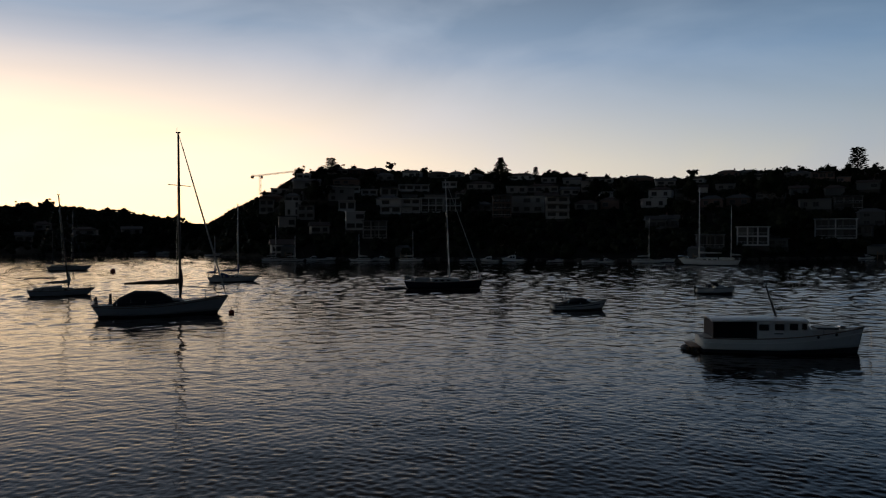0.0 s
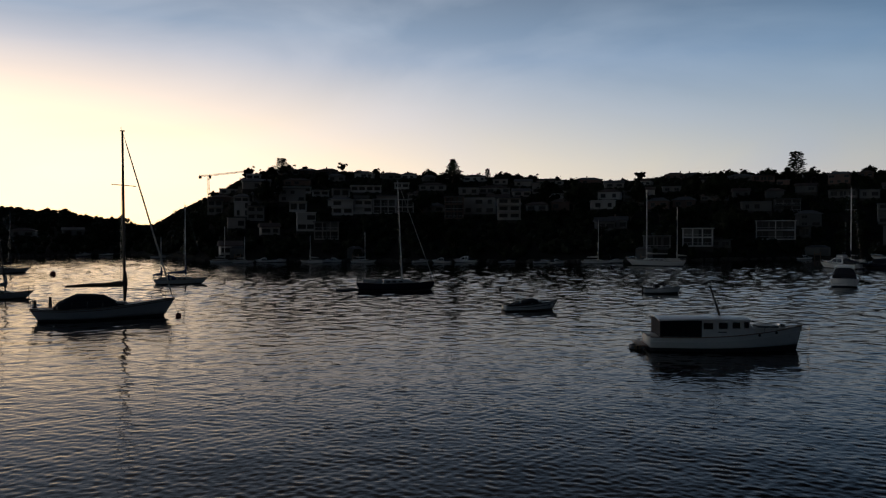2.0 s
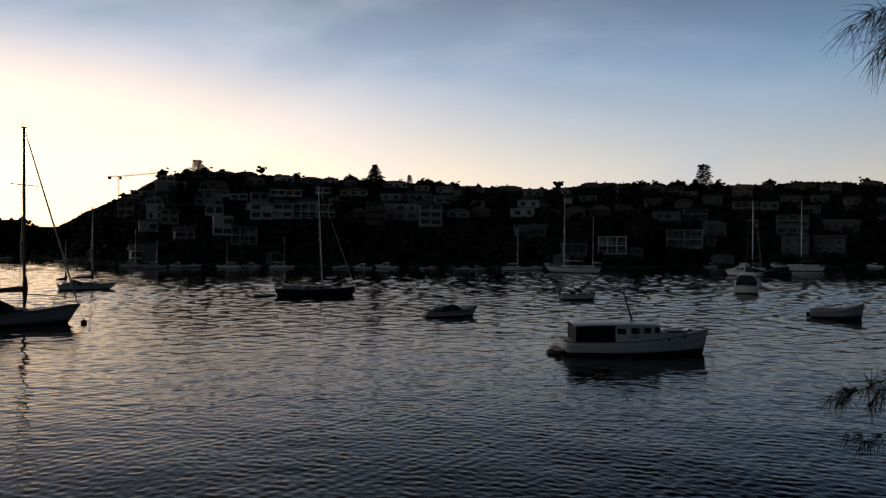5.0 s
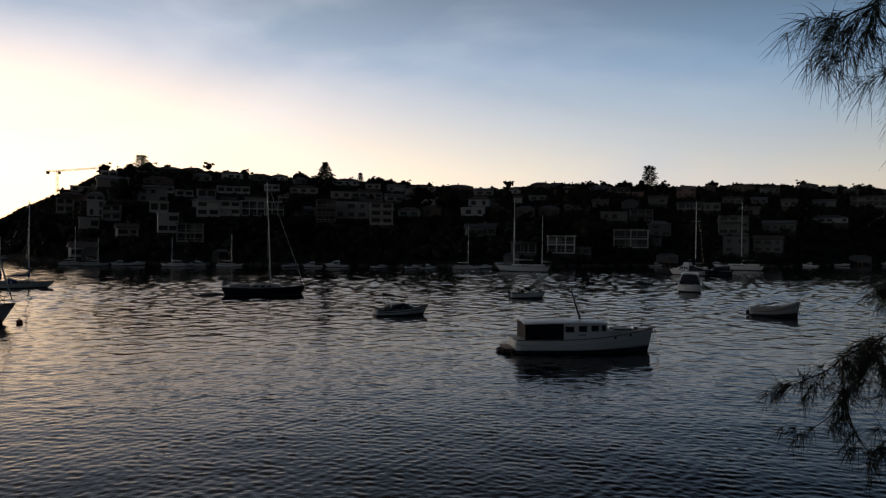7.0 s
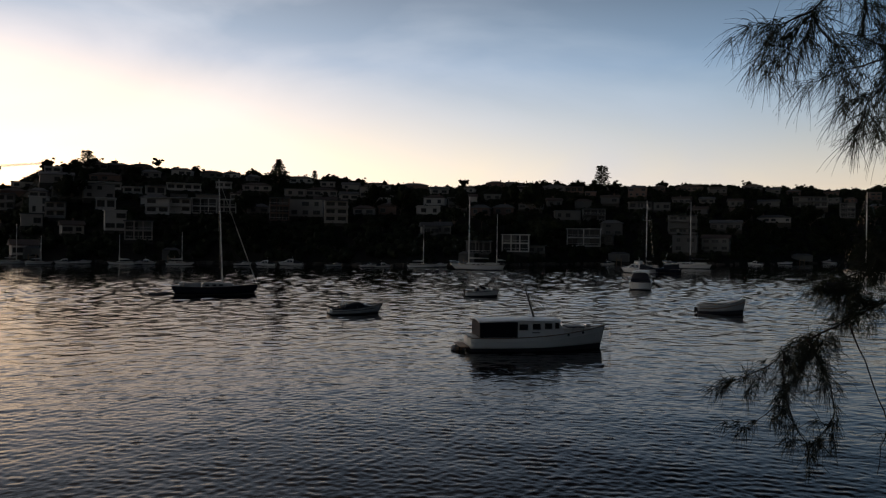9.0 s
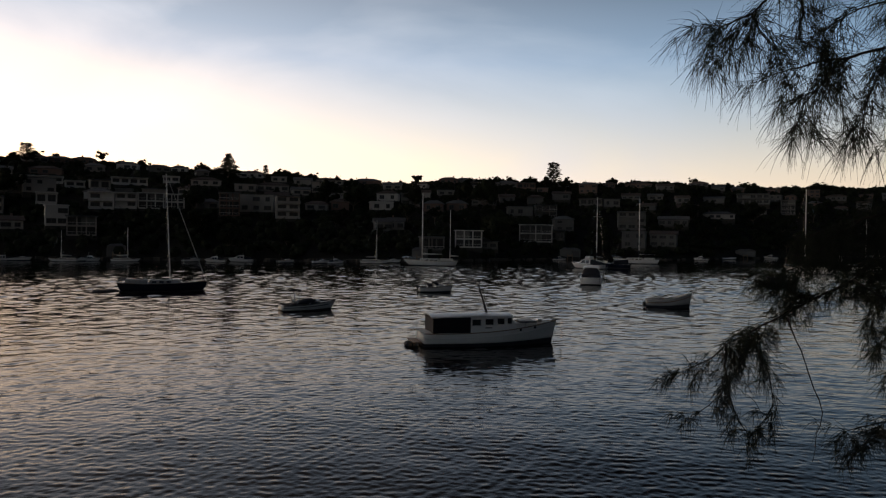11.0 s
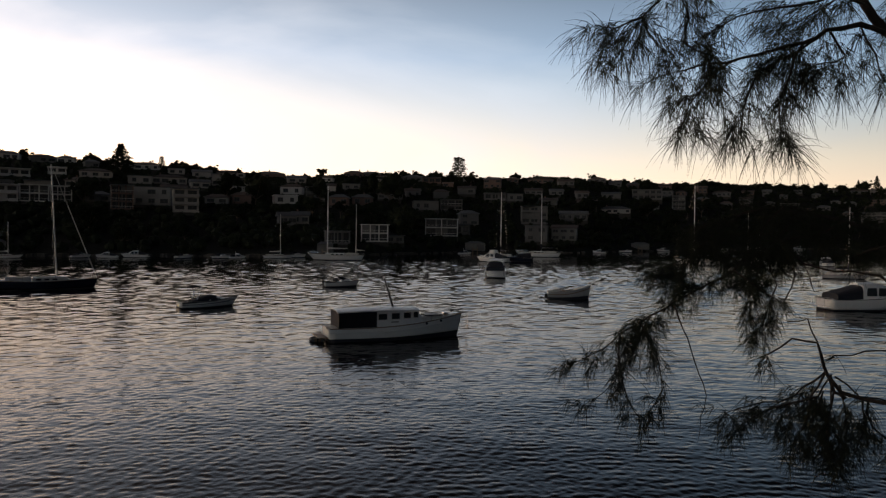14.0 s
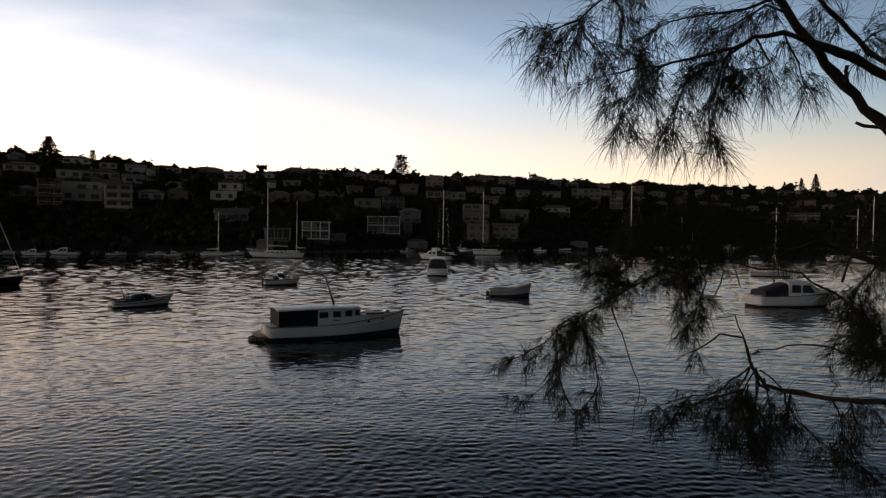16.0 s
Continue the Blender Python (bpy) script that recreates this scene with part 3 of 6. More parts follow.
def long_yacht():
    """The long dark-covered cruising yacht with a boom tent over its cockpit."""
    L = 11.4
    boat = thing("sailing_yacht", pose(-25.45, 63.6, 0, 0, 0, 20), "long pale-hulled yacht with dark cockpit cover at its mooring", "sailboat", "moored yachts")
    hull = Hull(L, 3.2, 1.62, 1.08, 0.42, 1.9, 0.085, 0.18, counter=0.055)
    hull_parts(boat, hull, GREYHULL, CREAM, TEAK, 0.16, strake=0.16)
    z = hull.sheer(0.5)
    bm = bmesh.new()
    cabin_block(bm, -0.16 * L, 0.22 * L, 2.0, 1.1, z, z + 0.42, 0.15, 0.7)
    roof = part("coachroof", bm, CREAM, boat)
    side_windows(boat, [-1.2, -0.3, 0.6, 1.5], 0.93, 0.62, z + 0.08, z + 0.3, 0.5, 0.17, -1.9, 2.0)
    bm = bmesh.new()
    rings = []
    for x, w, h in ((-3.7, 1.1, 0.25), (-3.3, 1.2, 0.6), (-2.7, 1.25, 0.95), (-2.0, 1.2, 1.24), (-1.0, 1.1, 1.22), (0.1, 1.0, 1.12), (0.8, 0.9, 0.72), (1.3, 0.85, 0.36)):
        rings.append([(x, w * math.cos(math.pi * j / 10), z - 0.02 + h * math.sin(math.pi * j / 10) ** 0.7 + 0.03 * math.sin(7 * x + j)) for j in range(11)])
    grid_faces(bm, rings, False, True, True)
    bmesh.ops.recalc_face_normals(bm, faces=bm.faces)
    part("cockpit_cover", bm, CANVAS, boat, "dark canvas tent over the cockpit and cabin", smooth=True)
    rig(boat, hull, 0.155 * L, 16.35, z + 0.35, r=0.115, mat=DARKSPAR, boom=4.65, cover=CANVAS_TAN, jib=SAILCLOTH, boom_z=1.4, lean=0.1, jib_r=0.075, cover_r=0.2,
        back=False)
    guard_rails(boat, hull, 0.65, 0.85, 0.2)
    bm = bmesh.new()
    rail(bm, [(0.75, 0.12, 11.7), (1.8, 0, 11.62), (2.75, -0.12, 11.55)], 0.035)
    part("jumper_strut", bm, DARKSPAR, boat)
    bm = bmesh.new()
    rail(bm, [(1.9, 0, z + 1.55), (4.9, -0.6, z + 1.28)], 0.04)
    part("spinnaker_pole", bm, DARKSPAR, boat)
    for x, h in ((-4.05, 1.0), (-5.2, 0.75)):
        bm = bmesh.new()
        box(bm, (x, 0.7, hull.sheer(0.1) + h * 0.5), (0.28, 0.3, h * 0.9), taper=0.7, bevel=0.04)
        part("winch_pedestal", bm, DARKSPAR, boat)
    bm = bmesh.new()
    rail(bm, [(-5.6, 0.4, 1.2), (-5.6, 0.4, 2.9)], 0.03)
    rail(bm, [(-5.6, 0.15, 2.9), (-5.6, 0.65, 2.9)], 0.03)
    part("stern_post", bm, DARKSPAR, boat)
    bm = bmesh.new()
    bow = hull.at(0.99, 0.9, 1) * Vector((1, 0, 1))
    rail(bm, [bow, bow + Vector((0.35, 0.1, -0.9)), bow + Vector((0.55, 0.2, -1.55))], 0.02)
    part("mooring_line", bm, ROPE, boat)


def motor_launch():
    """The wooden motor launch: long low cabin, canvas-closed stern, foredeck trunk, stub mast."""
    L = 9.5
    boat = thing("motor_launch", pose(20.3, 43.3, 0, 0, 0, -8), "white wooden motor launch with dark side curtains and raked stub mast", "motorboat", "motorboats")
    hull = Hull(L, 2.9, 1.5, 0.88, 0.86, 2.4, 0.035, 0.07)
    hull_parts(boat, hull, WHITE, CREAM, TEAK, 0.24)
    bm = bmesh.new()
    hull.rim(bm, 0.045, drop=0.29, t1=0.985)
    part("rubbing_strake", bm, WHITE, boat)
    bm = bmesh.new()
    rings = []
    for x, w, top in ((-1.5, 1.2, 1.93), (0.95, 1.13, 1.98), (1.3, 1.08, 1.97), (1.75, 1.0, 1.25)):
        rings.append([(x, w, 0.6), (x, w * 0.95, top), (x, 0, top + 0.03), (x, -w * 0.95, top), (x, -w, 0.6)])
    grid_faces(bm, rings, False, True, True)
    bmesh.ops.recalc_face_normals(bm, faces=bm.faces)
    house = part("wheelhouse", bm, WHITE, boat)
    bm = bmesh.new()
    rows = []
    for k in range(9):
        x = -4.08 + 5.58 * k / 8
        w = 1.27 - 0.14 * max(0, (k - 4) / 4) ** 2
        rows.append([(x, w * q, 1.93 + 0.12 * (1 - q * q) + 0.05 * math.sin(math.pi * k / 8)) for q in (-1, -0.9, -0.5, 0, 0.5, 0.9, 1)])
    grid_faces(bm, rows)
    bmesh.ops.recalc_face_normals(bm, faces=bm.faces)
    bmesh.ops.solidify(bm, geom=bm.faces[:], thickness=0.07)
    part("cabin_roof", bm, WHITE, boat)
    for s in (1, -1):
        bm = bmesh.new()
        rows = []
        for k in range(13):
            x = -3.98 + 2.48 * k / 12
            bulge = 0.02 * math.sin(k * 2.1)
            rows.append([(x, s * (1.2 + bulge), 0.86), (x, s * (1.19 + bulge * 0.4), 1.4), (x, s * 1.18, 1.95)])
        grid_faces(bm, rows)
        bmesh.ops.solidify(bm, geom=bm.faces[:], thickness=0.025)
        part("side_curtain", bm, CANVAS, boat, "dark canvas side curtain")
        bm = bmesh.new()
        box(bm, (-3.0, s * 1.2, 0.79), (3.05, 0.06, 0.2), bevel=0.012)
        part("coaming", bm, WHITE, boat)
        for x in (-3.98, -1.5):
            bm = bmesh.new()
            tube(bm, [(x, s * 1.2, 0.8), (x, s * 1.19, 1.95)], 0.03, 6)
            part("roof_post", bm, DARKSPAR, boat)
    bm = bmesh.new()
    box(bm, (-3.98, 0, 1.4), (0.04, 2.34, 1.1), bevel=0.012)
    part("stern_curtain", bm, CANVAS, boat)
    for x, w in ((-1.08, 0.62), (-0.2, 0.58), (0.6, 0.52), (1.2, 0.34)):
        for s in (1, -1):
            y = 1.165 - 0.03 * max(0, x)
            zc = 1.56 + 0.035 * (x + 1)
            bm = bmesh.new()
            for dx in (-w / 2, w / 2):
                box(bm, (x + dx, s * (y + 0.012), zc), (0.045, 0.05, 0.42))
            for dz in (-0.21, 0.21):
                box(bm, (x, s * (y + 0.012), zc + dz), (w, 0.05, 0.045))
            win = part("window_frame", bm, CREAM, house)
            bm = bmesh.new()
            box(bm, (x, s * y, zc), (w - 0.03, 0.03, 0.39))
            part("pane", bm, GLASS, win)
    for s in (1, -1):
        bm = bmesh.new()
        box(bm, (-0.25, s * 1.19, 1.2), (0.5, 0.03, 0.06))
        part("step_slot", bm, DARKSPAR, boat)
    bm = bmesh.new()
    cabin_block(bm, 1.5, 4.1, 1.9, 0.7, 0.95, 1.38, 0.05, 0.6, 0.9)
    part("foredeck_trunk", bm, CREAM, boat)
    bm = bmesh.new()
    box(bm, (2.75, 0, 1.47), (1.25, 1.05, 0.1), bevel=0.03)
    part("foredeck_hatch", bm, DARKSPAR, boat, "dark foredeck hatch cover")
    for x in (1.95, 3.05):
        for s in (1, -1):
            bm = bmesh.new()
            p = hull.at(x / L + 0.5, 0.9, s)
            tube(bm, [p - Vector((0, 0.04 * s, 0)), p + Vector((0, 0.03 * s, 0))], 0.085, 12)
            part("porthole", bm, RUBBER, boat)
    bm = bmesh.new()
    tube(bm, [(0.0, 0, 1.95), (-0.66, 0, 4.0)], [0.08, 0.045], 10)
    mast = part("stub_mast", bm, DARKSPAR, boat, "short dark raked mast")
    bm = bmesh.new()
    box(bm, (-0.7, 0, 4.06), (0.12, 0.14, 0.1), bevel=0.02)
    part("masthead_light", bm, WHITE, mast)
    bm = bmesh.new()
    rail(bm, [(-0.55, 0, 3.7), (1.5, 0, 2.05)], 0.008)
    part("stay", bm, STEEL, mast)
    for s in (1, -1):
        bm = bmesh.new()
        rail(bm, [hull.at(0.74 + 0.25 * k / 6, 1, s) + Vector((0, -0.06 * s, 0.28)) for k in range(7)], 0.014)
        for k in range(0, 7, 2):
            p = hull.at(0.74 + 0.25 * k / 6, 1, s) + Vector((0, -0.06 * s, 0))
            rail(bm, [p, p + Vector((0, 0, 0.28))], 0.012)
        part("bow_rail", bm, STEEL, boat)
    bm = bmesh.new()
    box(bm, (3.75, 0, 1.5), (0.3, 0.24, 0.22), bevel=0.04)
    tube(bm, [(3.6, -0.2, 1.55), (3.6, 0.2, 1.55)], 0.07, 8)
    part("anchor_winch", bm, STEEL, boat)
    nose = hull.at(1, 1, 1) * Vector((1, 0, 1))
    bm = bmesh.new()
    for dy in (-0.1, 0.1):
        rail(bm, [nose + Vector((0.42, dy, 0.1)), nose + Vector((0.42, dy, -1.25))], 0.018)
    rail(bm, [nose + Vector((-0.3, 0, 0.05)), nose + Vector((0.45, 0, 0.08))], 0.03)
    for dz in (-0.35, -0.7, -1.05):
        rail(bm, [nose + Vector((0.42, -0.1, dz)), nose + Vector((0.42, 0.1, dz))], 0.014)
    part("bow_ladder", bm, STEEL, boat)
    bm = bmesh.new()
    box(bm, (-4.95, 0, 0.3), (0.6, 2.2, 0.07), bevel=0.02)
    part("swim_platform", bm, TEAK, boat)
    for s in (0.9, -0.9):
        bm = bmesh.new()
        box(bm, (-4.62, s, 0.93), (0.25, 0.1, 0.12), bevel=0.03)
        part("cleat_block", bm, CREAM, boat)


def runabout(m, L, label, windscreen=True, arch=False, hull_mat=WHITE, group="motorboats", motor=True, canopy=None, bow=0.19, stern=0.135, boot=0.25, tent=False):
    boat = thing("runabout", m, label, "motorboat", group)
    hull = Hull(L, L * 0.4, L * bow, L * stern, 0.9, 2.6, 0.1, 0.0, 0.88)
    hull_parts(boat, hull, hull_mat, CREAM, RUBBER, boot)
    z = hull.sheer(0.55)
    bm = bmesh.new()
    cabin_block(bm, -0.02 * L, 0.42 * L, 0.32 * L, 0.12 * L, z, z + 0.05 * L, 0.04 * L, 0.3 * L)
    part("foredeck", bm, hull_mat, boat)
    bm = bmesh.new()
    box(bm, (-0.24 * L, 0, hull.sheer(0.25) - 0.01), (0.4 * L, 0.28 * L, 0.06))
    part("cockpit_sole", bm, CANVAS, boat)
    if windscreen:
        bm = bmesh.new()
        rings = []
        for z1, k in ((z + 0.04 * L, 0), (z + 0.13 * L, 1)):
            rings.append([((0.17 - 0.11 * k) * L - 0.16 * L * abs(q) ** 1.6, q * 0.155 * L * (1 - 0.1 * k), z1) for q in (-1, -0.8, -0.5, 0, 0.5, 0.8, 1)])
        grid_faces(bm, rings)
        bmesh.ops.solidify(bm, geom=bm.faces[:], thickness=0.015)
        part("windscreen", bm, GLASS, boat)
    for s in (() if tent else (1, -1)):
        bm = bmesh.new()
        box(bm, (-0.16 * L, s * 0.07 * L, z + 0.05 * L), (0.08 * L, 0.09 * L, 0.1 * L), bevel=0.02)
        part("seat", bm, CANVAS, boat)
    if arch:
        bimini(boat, -0.32 * L, -0.14 * L, 0.28 * L, z, z + 0.23 * L, CANVAS, "folded_bimini")
    if tent:
        for s in (1, -1):
            bm = bmesh.new()
            rows = [[hull.at(k / 16, u, s) + Vector((0, 0.012 * s, 0)) for u in (0.60, 0.65, 0.70)] for k in range(17)]
            grid_faces(bm, rows)
            bmesh.ops.solidify(bm, geom=bm.faces[:], thickness=0.008)
            part("hull_stripe", bm, CANVAS, boat, "dark stripe along the topsides")
        bm = bmesh.new()
        rings = []
        for x, w, h in ((-0.32, 0.15, 0.01), (-0.2, 0.165, 0.045), (-0.05, 0.155, 0.088), (0.06, 0.145, 0.10), (0.17, 0.12, 0.055), (0.26, 0.08, 0.012)):
            rings.append([(x * L, w * L * math.cos(math.pi * j / 8), z + h * L * math.sin(math.pi * j / 8) ** 0.7) for j in range(9)])
        grid_faces(bm, rings, False, True, True)
        bmesh.ops.recalc_face_normals(bm, faces=bm.faces)
        part("cockpit_cover", bm, CANVAS, boat, "dark cover over the cockpit and screen", smooth=True)
    if canopy:
        bm = bmesh.new()
        hood(bm, -0.42 * L, 0.12 * L, 0.34 * L, 0.28 * L, z, 0.2 * L, 0.15 * L)
        part("canopy", bm, canopy, boat, "canvas canopy")
    for s in (1, -1):
        bm = bmesh.new()
        rail(bm, [hull.at(0.6 + 0.39 * k / 6, 1, s) + Vector((0, -0.05 * s, 0.02 + 0.05 * L * math.sin(math.pi * min(1, k / 3) / 2))) for k in range(7)], 0.014)
        part("bow_rail", bm, STEEL, boat)
    if motor:
        outboard(boat, -0.48 * L, hull.stern_z * 0.7, L / 5.0)
    return boat


def cabin_cruiser(m, L, label, group="motorboats", dark=CANVAS, fly=False, open_stern=True):
    """A white fibreglass cruiser: sloped house with wrapped windows, stern curtain, swim platform."""
    boat = thing("cabin_cruiser", m, label, "motorboat", group)
    hull = Hull(L, L * 0.37, L * 0.17, L * 0.12, 0.92, 2.4, 0.12, 0.02, 0.88)
    hull_parts(boat, hull, WHITE, WHITE, RUBBER, 0.14)
    z = hull.sheer(0.5)
    bm = bmesh.new()
    w, top = 0.15 * L, z + 0.15 * L
    rings = []
    for x, h, ww in ((-0.14 * L, top, w), (0.0, top + 0.01 * L, w), (0.1 * L, top - 0.01 * L, w * 0.97), (0.26 * L, z + 0.045 * L, w * 0.8), (0.42 * L, z + 0.035 * L, w * 0.25)):
        rings.append([(x, ww, z - 0.1), (x, ww * 0.86, h - 0.015 * L), (x, ww * 0.7, h), (x, 0, h + 0.012 * L), (x, -ww * 0.7, h), (x, -ww * 0.86, h - 0.015 * L), (x, -ww, z - 0.1)])
    grid_faces(bm, rings, False, True, True)
    bmesh.ops.recalc_face_normals(bm, faces=bm.faces)
    house = part("deckhouse", bm, WHITE, boat)
    for s in (1, -1):
        for xa, xb in ((-0.11, 0.0), (0.015, 0.12)):
            bm = bmesh.new()
            y0, y1 = s * (w * 0.975 + 0.012), s * (w * 0.9 + 0.012)
            lo, hi = z + 0.03 * L, top - 0.035 * L
            cut = 0.05 if xb > 0.1 else 0.0
            grid_faces(bm, [[(xa * L, y0, lo), (xb * L + cut * L, y0, lo)], [(xa * L + 0.01 * L, y1, hi), ((xb - cut * 0.4) * L, y1, hi)]])
            bmesh.ops.solidify(bm, geom=bm.faces[:], thickness=0.02)
            part("side_window", bm, GLASS, house)
    bm = bmesh.new()
    grid_faces(bm, [[(0.252 * L, -w * 0.62, z + 0.062 * L), (0.252 * L, w * 0.62, z + 0.062 * L)], [(0.125 * L, -w * 0.66, top - 0.012 * L), (0.125 * L, w * 0.66, top - 0.012 * L)]])
    bmesh.ops.solidify(bm, geom=bm.faces[:], thickness=0.03)
    part("windscreen", bm, GLASS, house)
    bm = bmesh.new()
    hood(bm, -0.42 * L, -0.13 * L, 0.31 * L, 0.27 * L, z - 0.02 * L, 0.075 * L, 0.16 * L)
    part("cockpit_canopy", bm, dark, boat, "dark cockpit canopy")
    if fly:
        bm = bmesh.new()
        box(bm, (-0.04 * L, 0, top + 0.045 * L), (0.2 * L, 0.22 * L, 0.07 * L), taper=0.85, bevel=0.02 * L)
        part("flybridge", bm, WHITE, boat)
    bm = bmesh.new()
    box(bm, (-0.515 * L, 0, 0.3), (0.08 * L, 0.3 * L, 0.08), bevel=0.02)
    part("swim_platform", bm, WHITE, boat)
    for s in (1, -1):
        bm = bmesh.new()
        rail(bm, [(-0.55 * L, s * 0.13 * L, 0.3), (-0.55 * L, s * 0.13 * L, 0.09 * L + 0.3), (-0.48 * L, s * 0.13 * L, 0.1 * L + 0.3)], 0.02)
        part("stern_rail", bm, STEEL, boat)
        bm = bmesh.new()
        rail(bm, [hull.at(0.5 + 0.49 * k / 8, 1, s) + Vector((0, -0.05 * s, 0.04 * L * min(1, k / 2))) for k in range(9)], 0.016)
        for k in range(2, 9, 2):
            p = hull.at(0.5 + 0.49 * k / 8, 1, s) + Vector((0, -0.05 * s, 0))
            rail(bm, [p, p + Vector((0, 0, 0.04 * L))], 0.013)
        part("guard_rail", bm, STEEL, boat)
    bm = bmesh.new()
    rail(bm, [(-0.08 * L, 0.1 * L, top), (-0.12 * L, 0.1 * L, top + 0.18 * L)], 0.015)
    part("aerial", bm, WHITE, boat)
    return boat


def workboat(m, L, label):
    """A plain open wooden boat, high at the bow."""
    boat = thing("open_boat", m, label, "rowing boat", "motorboats")
    hull = Hull(L, L * 0.36, L * 0.33, L * 0.18, 0.75, 2.2, 0.05, 0.10)
    part("hull", hull.skin([0.28, 0.45, 0.7, 1.0]), GREYHULL, boat, smooth=True)
    part("underbody", hull.skin([-1.0, -0.5, 0.0, 0.28]), ANTIFOUL, boat, smooth=True)
    bm = bmesh.new()
    hull.rim(bm, 0.045)
    part("gunwale", bm, CREAM, boat)
    bm = bmesh.new()
    hull.rim(bm, 0.05, drop=0.3)
    part("rubbing_strake", bm, TEAK, boat)
    part("foredeck", hull.deck(0.03, 8, 0.62, 1.0), CREAM, boat)
    part("cockpit_cover", hull.deck(0.05, 10, 0.02, 0.62), CANVAS, boat, "dark boat cover")
    bm = bmesh.new()
    box(bm, (-0.1 * L, 0, hull.sheer(0.4) + 0.03), (0.25, 0.3 * L, 0.06))
    part("thwart", bm, TEAK, boat)
    bm = bmesh.new()
    box(bm, (-0.52 * L, 0, 0.35), (0.35, 0.5, 0.5), taper=0.8, bevel=0.05)
    part("outboard_motor", bm, RUBBER, boat)
    for s in (1, -1):
        bm = bmesh.new()
        p = hull.at(0.93, 1, s)
        rail(bm, [p, p + Vector((0.1, 0, 0.35))], 0.02)
        part("bollard", bm, CREAM, boat)
    return boat


def on_water(az, dist, rz):
    p = heading(az, dist)
    return pose(p.x, p.y, 0, 0, 0, rz)


long_yacht()
motor_launch()
mooring_buoy(pose(-19.3, 64.6, 0), 0.25)
mooring_buoy(pose(-66.0, 142, 0), 0.5)
mooring_buoy(on_water(58.4, 186, 0), 0.3)
sloop(7.2, pose(-45.6, 84.6, 0, 0, 0, 26), "small white yacht with a canvas sun cover over its cockpit", top=12.0, mast_x=0.12, sun_cover=CANVAS, mat=DARKSPAR, lean=1.0,
      cover=SAILCLOTH, hull_mat=GREYHULL)
sloop(8.6, pose(-79.2, 150.3, 0, 0, 0, 28), "distant two-masted yacht with stowed sails", top=12.5, mast_x=0.1, mizzen=8.4, mat=DARKSPAR, cover=CANVAS, hull_mat=GREYHULL)
sloop(7.9, pose(-33.1, 111.8, 0, 0, 0, 14), "white two-masted yacht with a blue spray hood", top=12.1, mast_x=0.1, mizzen=7.2, dodger=CANVAS_BLUE, cover=CANVAS_BLUE,
      mat=PALEMAST, boom=True)
sloop(10.6, pose(-0.2, 95.5, 0, 0, 0, 3), "dark navy sloop with a pale mast and furled headsail", deck_mat=GREYHULL, top=14.7, mast_x=0.1, bow=0.118, stern=0.112, transom=0.78, rake=0.05, hull_mat=NAVY, mat=PALEMAST, lean=0.6, jib=SAILCLOTH,
      boom=False, cabin=True, jib_r=0.055, back=False)
inflatable(pose(-6.6, 95.6, 0, 0, 0, 8), 2.7).scale = (0.95, 0.8, 0.62)
inflatable(pose(15.1, 43.9, 0, 0, 0, 84), 1.6, "small grey inflatable dinghy tied behind the launch").scale = (0.62, 0.62, 0.5)
runabout(pose(12.95, 68.2, 0, 0, 0, 6), 5.4, "white sports runabout with a dark cover and folded sun top", arch=True, motor=False, windscreen=False, bow=0.175, stern=0.095, boot=0.2, tent=True)
runabout(pose(33.6, 88.0, 0, 0, 0, -8), 4.7, "small open fishing boat with a black outboard motor", arch=False)
cabin_cruiser(pose(66.5, 101.4, 0, 0, 0, 57), 10.0, "white cabin cruiser with a dark canopy, its stern turned", fly=False)
workboat(pose(50.6, 62.3, 0, 0, 0, -29), 4.75, "weathered open wooden boat with a dark cover")
cabin_cruiser(pose(71.3, 41.2, 0, 0, 0, -27), 9.3, "white cruiser with a dark cockpit canopy and swept windows")
sloop(14.6, pose(66.8, 178.2, 0, 0, 0, 160), "large white two-masted yacht moored off the shore", top=19.6, mast_x=0.17, mizzen=15.0, mat=PALEMAST, cover=SAILCLOTH, r=0.15,
      name="ketch")
sloop(13.0, on_water(33.75, 208, 75), "white sloop seen end-on with a tall mast", top=19.8, mat=PALEMAST, cover=CANVAS, r=0.14)
cabin_cruiser(on_water(33.0, 190, 120), 9.0, "white cruiser moored beside the sloops", fly=True)
runabout(on_water(35.2, 196, 150), 7.0, "dark covered runabout beside the sloops", hull_mat=NAVY, canopy=CANVAS)
sloop(15.0, on_water(36.7, 243, 143), "white sloop with a tall pale mast near the far shore", top=21.5, mast_x=-0.05, mat=PALEMAST, r=0.15, cover=CANVAS)
sloop(12.5, on_water(48.7, 196, 100), "white sloop with a tall pale mast", top=20.6, mat=PALEMAST, r=0.12)
sloop(9.5, on_water(52.4, 232, 130), "small distant white sloop", top=15.0, mat=PALEMAST)
sloop(7.8, pose(125.0, 76.6, 0, 0, 0, -50), "small dark-hulled sloop with a bare pale mast", top=12.8, hull_mat=GREYHULL, mat=PALEMAST, cover=CANVAS)
cabin_cruiser(on_water(57.3, 214, 45), 8.0, "white cruiser with dark windows, moored far out")
sloop(15.5, on_water(63.6, 262, -65), "white sloop with stowed sails at the end of a row", top=17.0, mat=PALEMAST, r=0.14)
sloop(17.5, on_water(65.2, 255, -62), "large white sloop rafted among other yachts", top=20.5, mast_x=-0.1, mat=PALEMAST, r=0.15)
runabout(pose(95.1, 88.9, 0, 0, 0, -40), 5.0, "small dark runabout under a canopy", hull_mat=NAVY, canopy=CANVAS)
